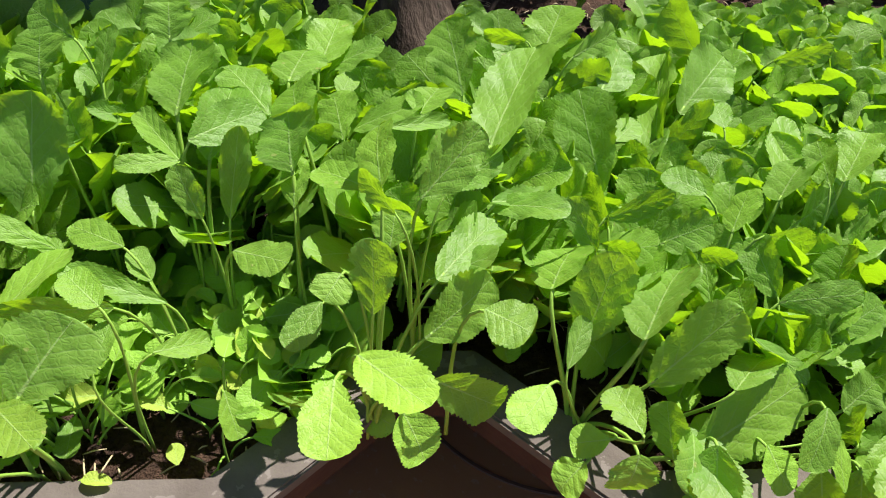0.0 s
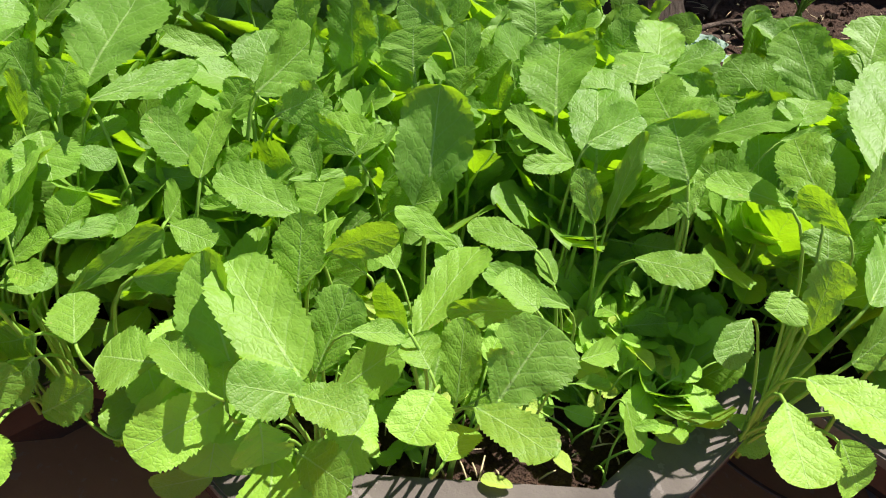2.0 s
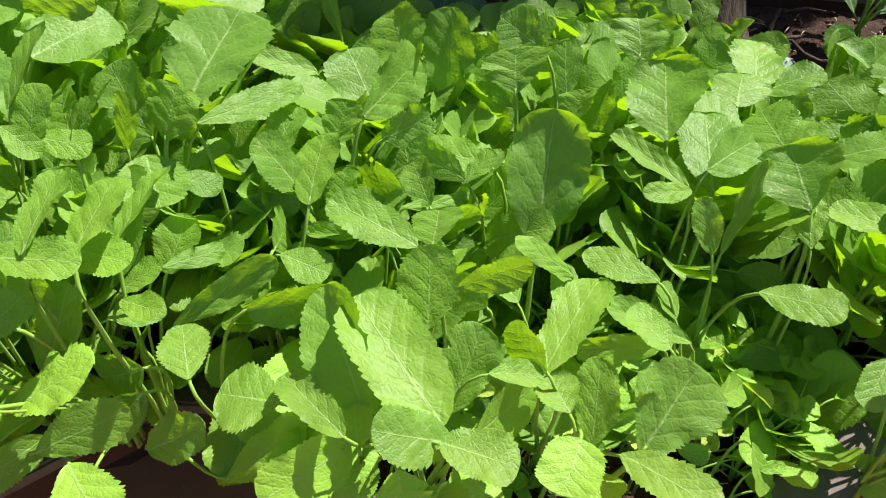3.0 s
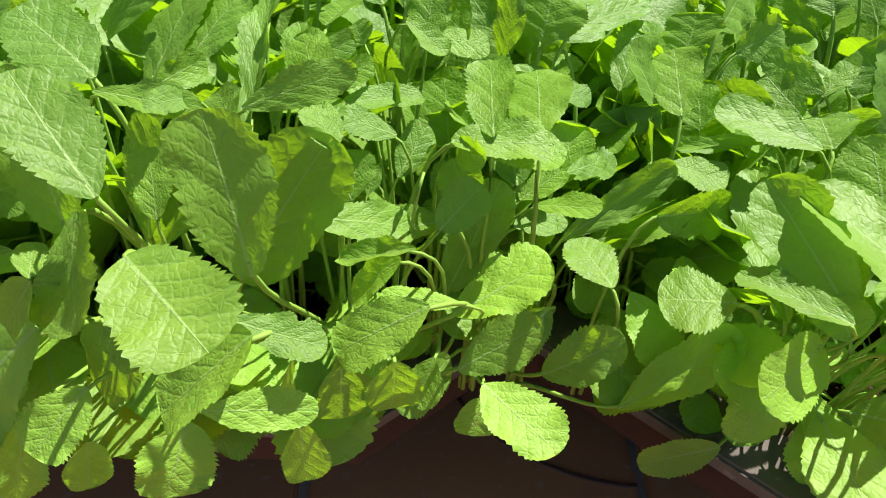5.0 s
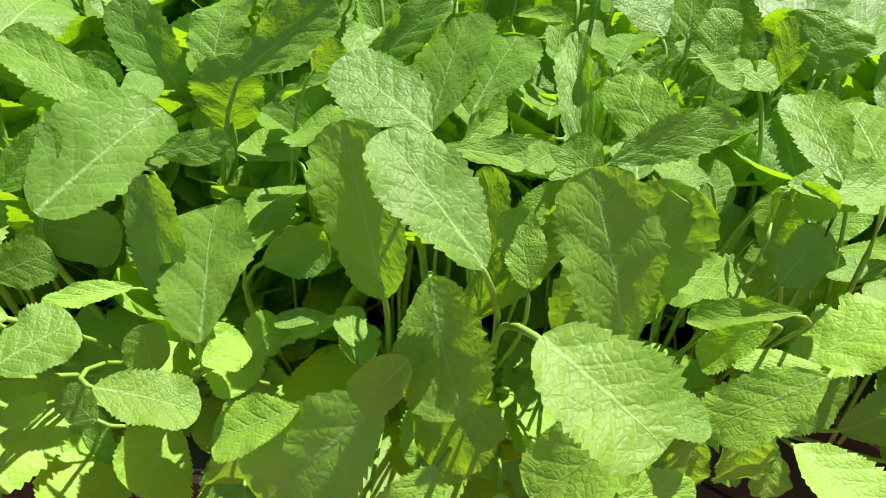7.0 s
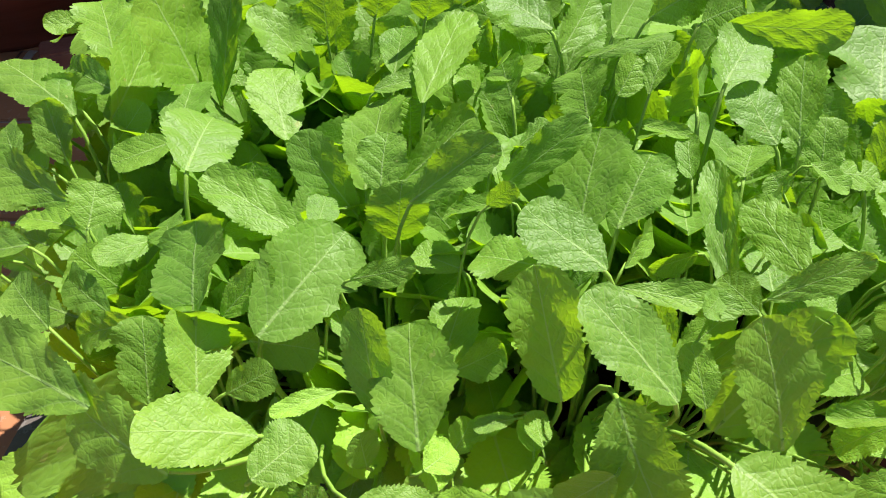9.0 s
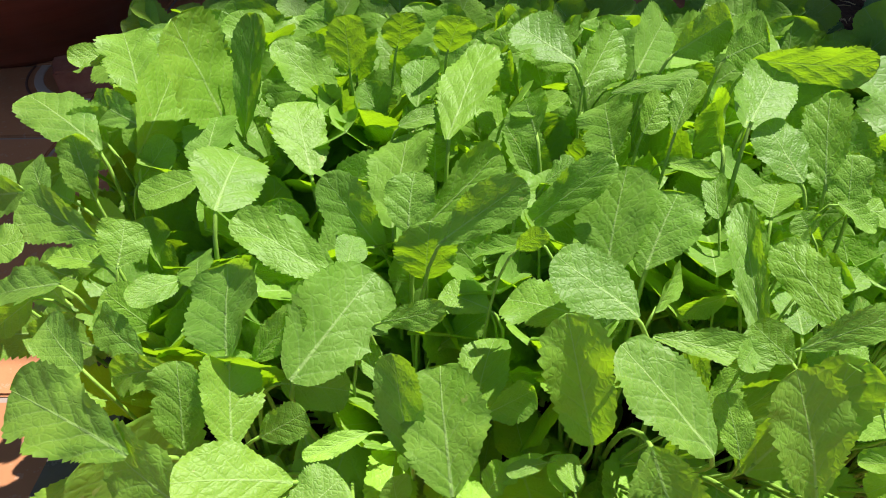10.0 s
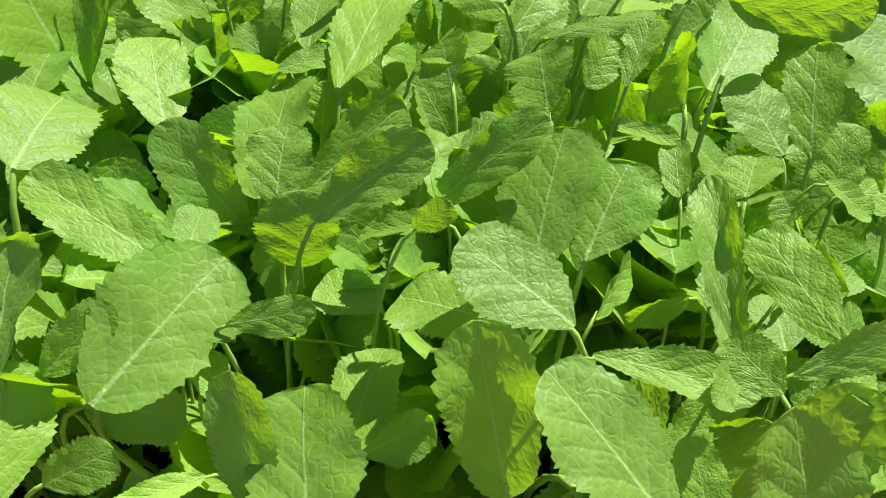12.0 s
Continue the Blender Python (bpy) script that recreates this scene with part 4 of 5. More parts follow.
blade(p, (-0.648, 0.508, 0.367), (-0.579, 0.490, 0.415), 0.040, (-0.59, -0.20, 0.78), "gf")
p = mustard(-0.648, 0.586)
blade(p, (-0.685, 0.616, 0.497), (-0.733, 0.664, 0.517), 0.047, (-0.59, -0.74, 0.33), "gf")
blade(p, (-0.626, 0.610, 0.465), (-0.603, 0.662, 0.510), 0.035, (-0.30, -0.55, 0.78), "gf")
p = mustard(-0.645, 0.457)
blade(p, (-0.609, 0.474, 0.422), (-0.535, 0.500, 0.411), 0.040, (0.35, -0.91, 0.20), "gf")
blade(p, (-0.652, 0.422, 0.393), (-0.674, 0.473, 0.399), 0.039, (0.02, -0.12, 0.99), "gf")
p = mustard(-0.602, 0.535)
blade(p, (-0.593, 0.527, 0.437), (-0.549, 0.510, 0.435), 0.033, (-0.07, -0.27, 0.96), "gf")
blade(p, (-0.604, 0.544, 0.430), (-0.593, 0.577, 0.434), 0.047, (0.91, -0.35, 0.21), "gf")
blade(p, (-0.578, 0.579, 0.460), (-0.577, 0.649, 0.492), 0.046, (-0.44, -0.37, 0.82), "gf")
p = mustard(-0.573, 0.816)
blade(p, (-0.611, 0.793, 0.475), (-0.676, 0.775, 0.503), 0.029, (0.45, -0.42, 0.79), "gf")
blade(p, (-0.592, 0.859, 0.496), (-0.630, 0.912, 0.561), 0.029, "y")
p = mustard(-0.553, 0.622)
blade(p, (-0.565, 0.645, 0.484), (-0.554, 0.672, 0.514), 0.055, (-0.67, -0.41, 0.62), "gf")
blade(p, (-0.590, 0.604, 0.449), (-0.627, 0.604, 0.509), 0.040, (0.76, -0.44, 0.47), "gf")
blade(p, (-0.534, 0.656, 0.510), (-0.485, 0.733, 0.530), 0.057, (0.76, -0.56, 0.33), "gf")
blade(p, (-0.553, 0.590, 0.440), (-0.552, 0.630, 0.468), 0.041, (-0.59, -0.45, 0.67), "gf")
blade(p, (-0.551, 0.677, 0.470), (-0.565, 0.718, 0.480), 0.061, (-0.67, -0.38, 0.63), "gf")
blade(p, (-0.516, 0.647, 0.489), (-0.472, 0.660, 0.506), 0.035, (0.10, -0.90, 0.43), "gf")
blade(p, (-0.509, 0.660, 0.482), (-0.467, 0.691, 0.475), 0.020, (0.60, -0.76, 0.25), "gf")
p = mustard(-0.510, 0.455)
blade(p, (-0.552, 0.431, 0.272), (-0.548, 0.392, 0.261), 0.036, "o")
blade(p, (-0.573, 0.392, 0.408), (-0.623, 0.400, 0.402), 0.053, (-0.16, -0.18, 0.97), "gf")
blade(p, (-0.579, 0.405, 0.301), (-0.646, 0.410, 0.275), 0.032, (-0.36, -0.33, 0.87), "of")
blade(p, (-0.527, 0.399, 0.395), (-0.514, 0.545, 0.429), 0.042, (-0.61, -0.13, 0.78), "gf")
blade(p, (-0.546, 0.378, 0.260), (-0.605, 0.377, 0.234), 0.032, (-0.16, -0.90, 0.41), "gf")
blade(p, (-0.505, 0.357, 0.412), (-0.511, 0.381, 0.429), 0.035, (-0.48, -0.58, 0.66), "gf")
blade(p, (-0.516, 0.365, 0.395), (-0.566, 0.315, 0.388), 0.048, (0.49, -0.57, 0.65), "of")
blade(p, (-0.517, 0.353, 0.431), (-0.571, 0.407, 0.427), 0.029, (-0.15, -0.08, 0.99), "gf")
blade(p, (-0.489, 0.384, 0.396), (-0.497, 0.432, 0.447), 0.030, (-0.53, -0.66, 0.54), "gf")
blade(p, (-0.456, 0.372, 0.319), (-0.412, 0.327, 0.354), 0.044, (-0.74, -0.22, 0.64), "gf")
blade(p, (-0.505, 0.383, 0.424), (-0.551, 0.457, 0.478), 0.051, (-0.33, -0.68, 0.65), "gf")
p = mustard(-0.496, 0.525)
blade(p, (-0.489, 0.580, 0.460), (-0.415, 0.635, 0.436), 0.016, (0.54, -0.39, 0.75), "gf")
blade(p, (-0.546, 0.529, 0.418), (-0.597, 0.560, 0.421), 0.023, (-0.12, -0.31, 0.94), "gf")
blade(p, (-0.512, 0.538, 0.456), (-0.580, 0.566, 0.433), 0.016, (-0.37, -0.11, 0.92), "gf")
blade(p, (-0.462, 0.536, 0.457), (-0.460, 0.576, 0.465), 0.048, (-0.47, -0.16, 0.87), "gf")
p = mustard(-0.463, 0.590)
blade(p, (-0.521, 0.581, 0.428), (-0.581, 0.568, 0.433), 0.016, (0.16, -0.43, 0.89), "gf")
blade(p, (-0.464, 0.584, 0.432), (-0.422, 0.554, 0.479), 0.020, (-0.79, -0.41, 0.45), "gf")
blade(p, (-0.469, 0.590, 0.458), (-0.491, 0.638, 0.474), 0.032, (-0.51, -0.48, 0.71), "gf")
blade(p, (-0.437, 0.622, 0.463), (-0.410, 0.642, 0.487), 0.021, (-0.38, -0.45, 0.81), "gf")
blade(p, (-0.485, 0.573, 0.422), (-0.547, 0.606, 0.456), 0.029, (0.22, -0.47, 0.86), "gf")
blade(p, (-0.429, 0.634, 0.447), (-0.401, 0.662, 0.480), 0.020, (-0.30, -0.59, 0.75), "gf")
p = mustard(-0.479, 0.678)
blade(p, (-0.497, 0.720, 0.521), (-0.528, 0.796, 0.558), 0.059, (-0.56, -0.54, 0.62), "gf")
p = mustard(-0.450, 0.455)
blade(p, (-0.474, 0.339, 0.408), (-0.467, 0.320, 0.384), 0.042, (0.34, -0.70, 0.63), "of")
blade(p, (-0.464, 0.456, 0.447), (-0.444, 0.532, 0.468), 0.027, (-0.52, -0.09, 0.85), "gf")
blade(p, (-0.443, 0.343, 0.442), (-0.392, 0.328, 0.446), 0.037, (-0.10, -0.07, 0.99), "gf")
blade(p, (-0.437, 0.465, 0.476), (-0.382, 0.478, 0.493), 0.038, (0.23, -0.97, -0.02), "gf")
blade(p, (-0.461, 0.442, 0.454), (-0.464, 0.491, 0.495), 0.051, (-0.43, -0.59, 0.69), "gf")
blade(p, (-0.440, 0.398, 0.408), (-0.415, 0.437, 0.461), 0.042, (-0.16, -0.76, 0.63), "gf")
blade(p, (-0.418, 0.367, 0.421), (-0.371, 0.422, 0.415), 0.052, (0.73, -0.58, 0.37), "gf")
blade(p, (-0.410, 0.403, 0.448), (-0.370, 0.411, 0.443), 0.020, (0.15, -0.25, 0.96), "gf")
blade(p, (-0.440, 0.353, 0.429), (-0.488, 0.333, 0.464), 0.039, (0.64, -0.28, 0.72), "gf")
blade(p, (-0.449, 0.366, 0.439), (-0.523, 0.448, 0.474), 0.062, (0.13, -0.29, 0.95), "gf")
p = mustard(-0.455, 0.755)
blade(p, (-0.458, 0.779, 0.456), (-0.464, 0.823, 0.551), 0.055, (-0.25, -0.89, 0.39), "gf")
p = mustard(-0.416, 0.501)
blade(p, (-0.480, 0.528, 0.461), (-0.556, 0.564, 0.477), 0.040, (0.06, -0.31, 0.95), "gf")
blade(p, (-0.413, 0.498, 0.422), (-0.445, 0.505, 0.443), 0.034, (0.07, -0.90, 0.42), "gf")
p = mustard(-0.393, 0.623)
blade(p, (-0.439, 0.624, 0.465), (-0.492, 0.646, 0.488), 0.030, (-0.11, -0.84, 0.53), "gf")
blade(p, (-0.414, 0.648, 0.467), (-0.482, 0.674, 0.465), 0.041, (-0.15, -0.33, 0.93), "gf")
p = mustard(-0.346, 0.458)
blade(p, (-0.360, 0.449, 0.402), (-0.312, 0.546, 0.434), 0.047, (-0.38, -0.11, 0.92), "gf")
blade(p, (-0.386, 0.503, 0.427), (-0.410, 0.544, 0.430), 0.027, (-0.12, -0.13, 0.98), "gf")
blade(p, (-0.347, 0.437, 0.333), (-0.329, 0.488, 0.372), 0.066, (-0.13, -0.57, 0.81), "gf")
blade(p, (-0.370, 0.413, 0.444), (-0.399, 0.446, 0.456), 0.034, (-0.68, -0.68, 0.26), "gf")
blade(p, (-0.350, 0.391, 0.426), (-0.366, 0.419, 0.432), 0.034, (0.04, -0.20, 0.98), "gf")
blade(p, (-0.332, 0.335, 0.385), (-0.316, 0.363, 0.394), 0.034, (-0.38, -0.08, 0.92), "of")
blade(p, (-0.345, 0.361, 0.430), (-0.358, 0.320, 0.427), 0.044, (-0.01, -0.07, 1.00), "of")
blade(p, (-0.308, 0.362, 0.414), (-0.257, 0.314, 0.440), 0.037, (-0.35, 0.14, 0.93), "gf")
blade(p, (-0.336, 0.502, 0.387), (-0.337, 0.570, 0.416), 0.030, (0.25, -0.37, 0.89), "gf")
blade(p, (-0.324, 0.394, 0.385), (-0.321, 0.433, 0.440), 0.034, (-0.22, -0.79, 0.57), "gf")
blade(p, (-0.294, 0.369, 0.415), (-0.256, 0.414, 0.463), 0.068, (0.20, -0.79, 0.58), "gf")
p = mustard(-0.374, 0.744)
blade(p, (-0.387, 0.751, 0.494), (-0.395, 0.782, 0.529), 0.064, (-0.28, -0.74, 0.61), "gf")
blade(p, (-0.387, 0.773, 0.466), (-0.427, 0.808, 0.505), 0.039, (-0.33, -0.84, 0.43), "gf")
p = mustard(-0.365, 0.564)
blade(p, (-0.362, 0.597, 0.419), (-0.358, 0.659, 0.531), 0.072, (-0.03, -0.88, 0.48), "gf")
p = mustard(-0.326, 0.659)
blade(p, (-0.338, 0.663, 0.515), (-0.333, 0.684, 0.539), 0.042, (-0.78, -0.40, 0.48), "gf")
blade(p, (-0.331, 0.687, 0.441), (-0.365, 0.724, 0.466), 0.064, (-0.40, -0.74, 0.53), "gf")
p = mustard(-0.314, 0.757)
blade(p, (-0.360, 0.795, 0.522), (-0.408, 0.818, 0.543), 0.043, (-0.17, -0.83, 0.54), "gf")
blade(p, (-0.329, 0.769, 0.483), (-0.334, 0.832, 0.519), 0.040, (-0.63, -0.42, 0.65), "gf")
blade(p, (-0.298, 0.742, 0.446), (-0.331, 0.722, 0.476), 0.020, (0.74, -0.36, 0.57), "gf")
p = mustard(-0.301, 0.561)
blade(p, (-0.331, 0.554, 0.415), (-0.385, 0.542, 0.468), 0.024, (0.68, -0.42, 0.60), "gf")
p = mustard(-0.277, 0.706)
blade(p, (-0.285, 0.741, 0.438), (-0.299, 0.805, 0.480), 0.058, (-0.84, -0.41, 0.34), "gf")
p = mustard(-0.249, 0.455)
blade(p, (-0.269, 0.443, 0.367), (-0.262, 0.481, 0.389), 0.023, "d")
blade(p, (-0.259, 0.466, 0.424), (-0.293, 0.490, 0.439), 0.033, (0.22, -0.28, 0.93), "gf")
blade(p, (-0.211, 0.447, 0.382), (-0.171, 0.478, 0.362), 0.024, (0.58, -0.24, 0.78), "gf")
p = mustard(-0.252, 0.783)
blade(p, (-0.253, 0.799, 0.522), (-0.253, 0.829, 0.555), 0.056, (-0.28, -0.71, 0.65), "gf")
p = mustard(-0.208, 0.620)
blade(p, (-0.201, 0.643, 0.486), (-0.139, 0.704, 0.490), 0.042, (0.48, -0.53, 0.70), "gf")
blade(p, (-0.231, 0.704, 0.482), (-0.230, 0.794, 0.528), 0.078, (-0.40, -0.42, 0.81), "gf")
blade(p, (-0.219, 0.628, 0.468), (-0.267, 0.599, 0.484), 0.021, (0.48, -0.35, 0.81), "gf")
blade(p, (-0.189, 0.651, 0.460), (-0.181, 0.753, 0.486), 0.061, (-0.21, -0.23, 0.95), "gf")
blade(p, (-0.221, 0.641, 0.465), (-0.283, 0.722, 0.473), 0.027, (-0.11, -0.18, 0.98), "gf")
p = mustard(-0.211, 0.514)
blade(p, (-0.234, 0.526, 0.398), (-0.251, 0.545, 0.421), 0.025, (0.54, -0.41, 0.74), "gf")
blade(p, (-0.258, 0.541, 0.429), (-0.320, 0.578, 0.425), 0.033, (-0.17, -0.17, 0.97), "gf")
blade(p, (-0.260, 0.483, 0.402), (-0.334, 0.446, 0.432), 0.027, (0.51, -0.82, 0.26), "gf")
blade(p, (-0.222, 0.511, 0.383), (-0.305, 0.504, 0.428), 0.029, (0.46, -0.41, 0.79), "gf")
p = mustard(-0.180, 0.587)
blade(p, (-0.151, 0.549, 0.415), (-0.094, 0.512, 0.437), 0.041, (-0.37, -0.02, 0.93), "gf")
blade(p, (-0.193, 0.591, 0.426), (-0.215, 0.603, 0.478), 0.028, (0.24, -0.92, 0.30), "gf")
blade(p, (-0.169, 0.617, 0.409), (-0.152, 0.637, 0.505), 0.033, "d")
p = mustard(-0.165, 0.461)
blade(p, (-0.158, 0.445, 0.322), (-0.144, 0.416, 0.288), 0.028, (0.61, -0.47, 0.64), "gf")
p = mustard(-0.094, 0.783)
blade(p, (-0.123, 0.812, 0.466), (-0.110, 0.867, 0.481), 0.064, (-0.12, -0.24, 0.96), "gf")
blade(p, (-0.089, 0.857, 0.464), (-0.066, 0.949, 0.491), 0.058, (-0.11, -0.26, 0.96), "gf")
blade(p, (-0.038, 0.745, 0.439), (0.033, 0.719, 0.502), 0.056, (-0.65, 0.08, 0.76), "gf")
blade(p, (-0.060, 0.806, 0.449), (-0.049, 0.848, 0.460), 0.027, (0.17, -0.30, 0.94), "gf")
p = mustard(-0.068, 0.665)
blade(p, (-0.139, 0.728, 0.469), (-0.192, 0.806, 0.497), 0.049, (0.00, -0.33, 0.94), "gf")
blade(p, (-0.098, 0.698, 0.471), (-0.123, 0.773, 0.488), 0.061, (-0.52, -0.36, 0.78), "gf")
blade(p, (-0.054, 0.715, 0.446), (-0.070, 0.798, 0.467), 0.053, (-0.52, -0.31, 0.80), "gf")
blade(p, (0.001, 0.666, 0.489), (0.068, 0.700, 0.479), 0.018, (0.35, -0.46, 0.82), "gf")
p = mustard(-0.108, 0.868)
blade(p, (-0.074, 0.869, 0.454), (-0.011, 0.870, 0.497), 0.047, (-0.55, -0.22, 0.81), "gf")
p = mustard(-0.095, 0.583)
blade(p, (-0.098, 0.599, 0.436), (-0.099, 0.643, 0.471), 0.033, (-0.39, -0.58, 0.72), "gf")
blade(p, (-0.101, 0.626, 0.463), (-0.115, 0.689, 0.495), 0.073, (-0.50, -0.48, 0.73), "gf")
p = mustard(-0.016, 0.469)
blade(p, (-0.023, 0.417, 0.407), (0.033, 0.354, 0.421), 0.049, (-0.24, 0.00, 0.97), "of")
blade(p, (-0.064, 0.476, 0.414), (-0.093, 0.437, 0.397), 0.030, (-0.02, -0.39, 0.92), "gf")
blade(p, (-0.047, 0.398, 0.395), (-0.050, 0.328, 0.387), 0.050, (-0.04, -0.11, 0.99), "of")
blade(p, (-0.043, 0.471, 0.456), (-0.054, 0.445, 0.452), 0.036, (0.14, -0.19, 0.97), "gf")
blade(p, (-0.014, 0.465, 0.418), (-0.011, 0.479, 0.490), 0.039, (-0.01, -0.98, 0.19), "gf")
blade(p, (0.001, 0.508, 0.458), (0.007, 0.539, 0.480), 0.040, (-0.46, -0.44, 0.77), "gf")
blade(p, (-0.008, 0.547, 0.502), (-0.020, 0.630, 0.522), 0.043, (-0.58, -0.27, 0.77), "gf")
blade(p, (0.039, 0.460, 0.389), (0.106, 0.500, 0.420), 0.057, (0.28, -0.84, 0.46), "gf")
blade(p, (0.015, 0.394, 0.355), (0.038, 0.367, 0.325), 0.042, (0.16, -0.67, 0.73), "of")
blade(p, (0.044, 0.398, 0.397), (0.109, 0.408, 0.342), 0.045, (0.35, -0.91, 0.24), "gf")
blade(p, (0.050, 0.497, 0.431), (0.114, 0.582, 0.439), 0.043, (0.25, -0.28, 0.93), "gf")
p = mustard(0.029, 0.540)
blade(p, (0.034, 0.554, 0.484), (0.093, 0.594, 0.534), 0.046, (0.18, -0.86, 0.47), "gf")
blade(p, (0.044, 0.524, 0.402), (0.104, 0.509, 0.452), 0.040, (-0.63, 0.09, 0.77), "gf")
blade(p, (-0.017, 0.580, 0.471), (-0.076, 0.635, 0.458), 0.038, (-0.30, -0.10, 0.95), "gf")
blade(p, (0.004, 0.512, 0.495), (-0.029, 0.550, 0.514), 0.024, (-0.70, -0.69, 0.20), "gf")
blade(p, (0.065, 0.596, 0.464), (0.130, 0.656, 0.463), 0.033, (0.64, -0.68, 0.35), "gf")
blade(p, (0.113, 0.594, 0.446), (0.223, 0.662, 0.401), 0.035, "b")
blade(p, (0.107, 0.654, 0.469), (0.171, 0.827, 0.518), 0.072, (-0.32, -0.15, 0.94), "gf")
p = mustard(0.025, 0.687)
blade(p, (0.035, 0.711, 0.483), (0.052, 0.753, 0.494), 0.049, (-0.21, -0.17, 0.96), "gf")
p = mustard(0.070, 0.468)
blade(p, (0.090, 0.454, 0.428), (0.128, 0.428, 0.431), 0.048, (-0.19, -0.14, 0.97), "gf")
p = mustard(0.071, 0.628)
blade(p, (0.109, 0.604, 0.433), (0.177, 0.560, 0.474), 0.038, (-0.49, 0.04, 0.87), "gf")
p = mustard(0.096, 0.732)
blade(p, (0.088, 0.786, 0.469), (0.073, 0.884, 0.523), 0.062, (-0.53, -0.47, 0.71), "gf")
p = mustard(0.205, 0.459)
blade(p, (0.164, 0.513, 0.402), (0.186, 0.565, 0.413), 0.062, (-0.54, 0.06, 0.84), "gf")
blade(p, (0.177, 0.449, 0.356), (0.198, 0.490, 0.382), 0.022, (0.12, -0.58, 0.80), "gf")
blade(p, (0.152, 0.426, 0.352), (0.120, 0.381, 0.350), 0.040, (0.08, -0.10, 0.99), "of")
blade(p, (0.201, 0.488, 0.350), (0.227, 0.514, 0.446), 0.059, (-0.08, -0.96, 0.28), "gf")
blade(p, (0.184, 0.369, 0.309), (0.158, 0.355, 0.292), 0.039, (-0.53, -0.08, 0.84), "of")
blade(p, (0.244, 0.448, 0.402), (0.294, 0.541, 0.419), 0.068, (-0.58, 0.16, 0.80), "gf")
blade(p, (0.259, 0.433, 0.351), (0.320, 0.442, 0.443), 0.050, (-0.56, -0.70, 0.44), "gf")
blade(p, (0.208, 0.386, 0.323), (0.174, 0.390, 0.312), 0.032, (-0.33, -0.34, 0.88), "of")
blade(p, (0.228, 0.371, 0.359), (0.212, 0.422, 0.358), 0.037, (-0.18, -0.04, 0.98), "gf")
blade(p, (0.302, 0.386, 0.300), (0.419, 0.431, 0.349), 0.067, (0.03, -0.77, 0.64), "gf")
blade(p, (0.234, 0.368, 0.321), (0.228, 0.346, 0.290), 0.051, (0.17, -0.81, 0.56), "of")
p = mustard(0.189, 0.848)
blade(p, (0.215, 0.848, 0.432), (0.296, 0.861, 0.463), 0.056, (0.16, -0.99, -0.02), "gf")
blade(p, (0.210, 0.918, 0.446), (0.240, 0.998, 0.498), 0.076, (-0.43, -0.37, 0.82), "gf")
blade(p, (0.240, 0.857, 0.485), (0.306, 0.907, 0.494), 0.039, (0.53, -0.77, 0.35), "gf")
p = mustard(0.220, 0.566)
blade(p, (0.235, 0.591, 0.431), (0.324, 0.636, 0.421), 0.034, (0.45, -0.89, -0.00), "gf")
blade(p, (0.230, 0.573, 0.406), (0.261, 0.549, 0.413), 0.023, (-0.62, -0.77, 0.13), "gf")
blade(p, (0.218, 0.565, 0.406), (0.182, 0.568, 0.469), 0.029, (0.29, -0.94, 0.20), "gf")
blade(p, (0.232, 0.587, 0.422), (0.219, 0.664, 0.436), 0.040, (-0.96, -0.20, 0.20), "gf")
p = mustard(0.210, 0.906)
blade(p, (0.181, 0.918, 0.476), (0.127, 0.939, 0.475), 0.022, (-0.37, -0.93, 0.01), "gf")
p = mustard(0.233, 1.036)
blade(p, (0.267, 1.016, 0.400), (0.328, 0.980, 0.453), 0.042, "n")
p = mustard(0.279, 0.791)
blade(p, (0.283, 0.852, 0.442), (0.331, 0.932, 0.464), 0.061, (0.35, -0.44, 0.83), "gf")
blade(p, (0.297, 0.790, 0.401), (0.334, 0.832, 0.408), 0.033, (0.19, -0.33, 0.93), "gf")
blade(p, (0.359, 0.816, 0.360), (0.457, 0.848, 0.409), 0.064, (0.31, -0.95, 0.00), "gf")
p = mustard(0.262, 0.594)
blade(p, (0.246, 0.670, 0.413), (0.224, 0.772, 0.483), 0.070, (-0.57, -0.54, 0.62), "gf")
blade(p, (0.301, 0.587, 0.398), (0.363, 0.609, 0.411), 0.044, (0.18, -0.84, 0.51), "gf")
p = mustard(0.311, 0.467)
blade(p, (0.273, 0.377, 0.308), (0.268, 0.415, 0.343), 0.038, (-0.74, -0.51, 0.45), "gf")
blade(p, (0.311, 0.364, 0.287), (0.338, 0.353, 0.279), 0.029, (0.13, -0.34, 0.93), "of")
blade(p, (0.336, 0.419, 0.358), (0.382, 0.467, 0.363), 0.045, (-0.36, 0.25, 0.90), "gf")
blade(p, (0.337, 0.518, 0.374), (0.348, 0.571, 0.385), 0.024, (-0.74, 0.01, 0.67), "gf")
blade(p, (0.372, 0.468, 0.369), (0.431, 0.446, 0.335), 0.023, (0.30, -0.48, 0.82), "gf")
p = mustard(0.325, 0.627)
blade(p, (0.347, 0.769, 0.384), (0.396, 0.984, 0.448), 0.055, (-0.84, 0.02, 0.55), "gf")
blade(p, (0.348, 0.589, 0.381), (0.381, 0.564, 0.387), 0.028, (-0.61, -0.78, 0.11), "gf")
p = mustard(0.387, 0.473)
blade(p, (0.406, 0.503, 0.390), (0.496, 0.510, 0.397), 0.034, (0.02, -0.86, 0.51), "gf")
blade(p, (0.368, 0.381, 0.313), (0.388, 0.350, 0.283), 0.041, (0.27, -0.59, 0.77), "of")
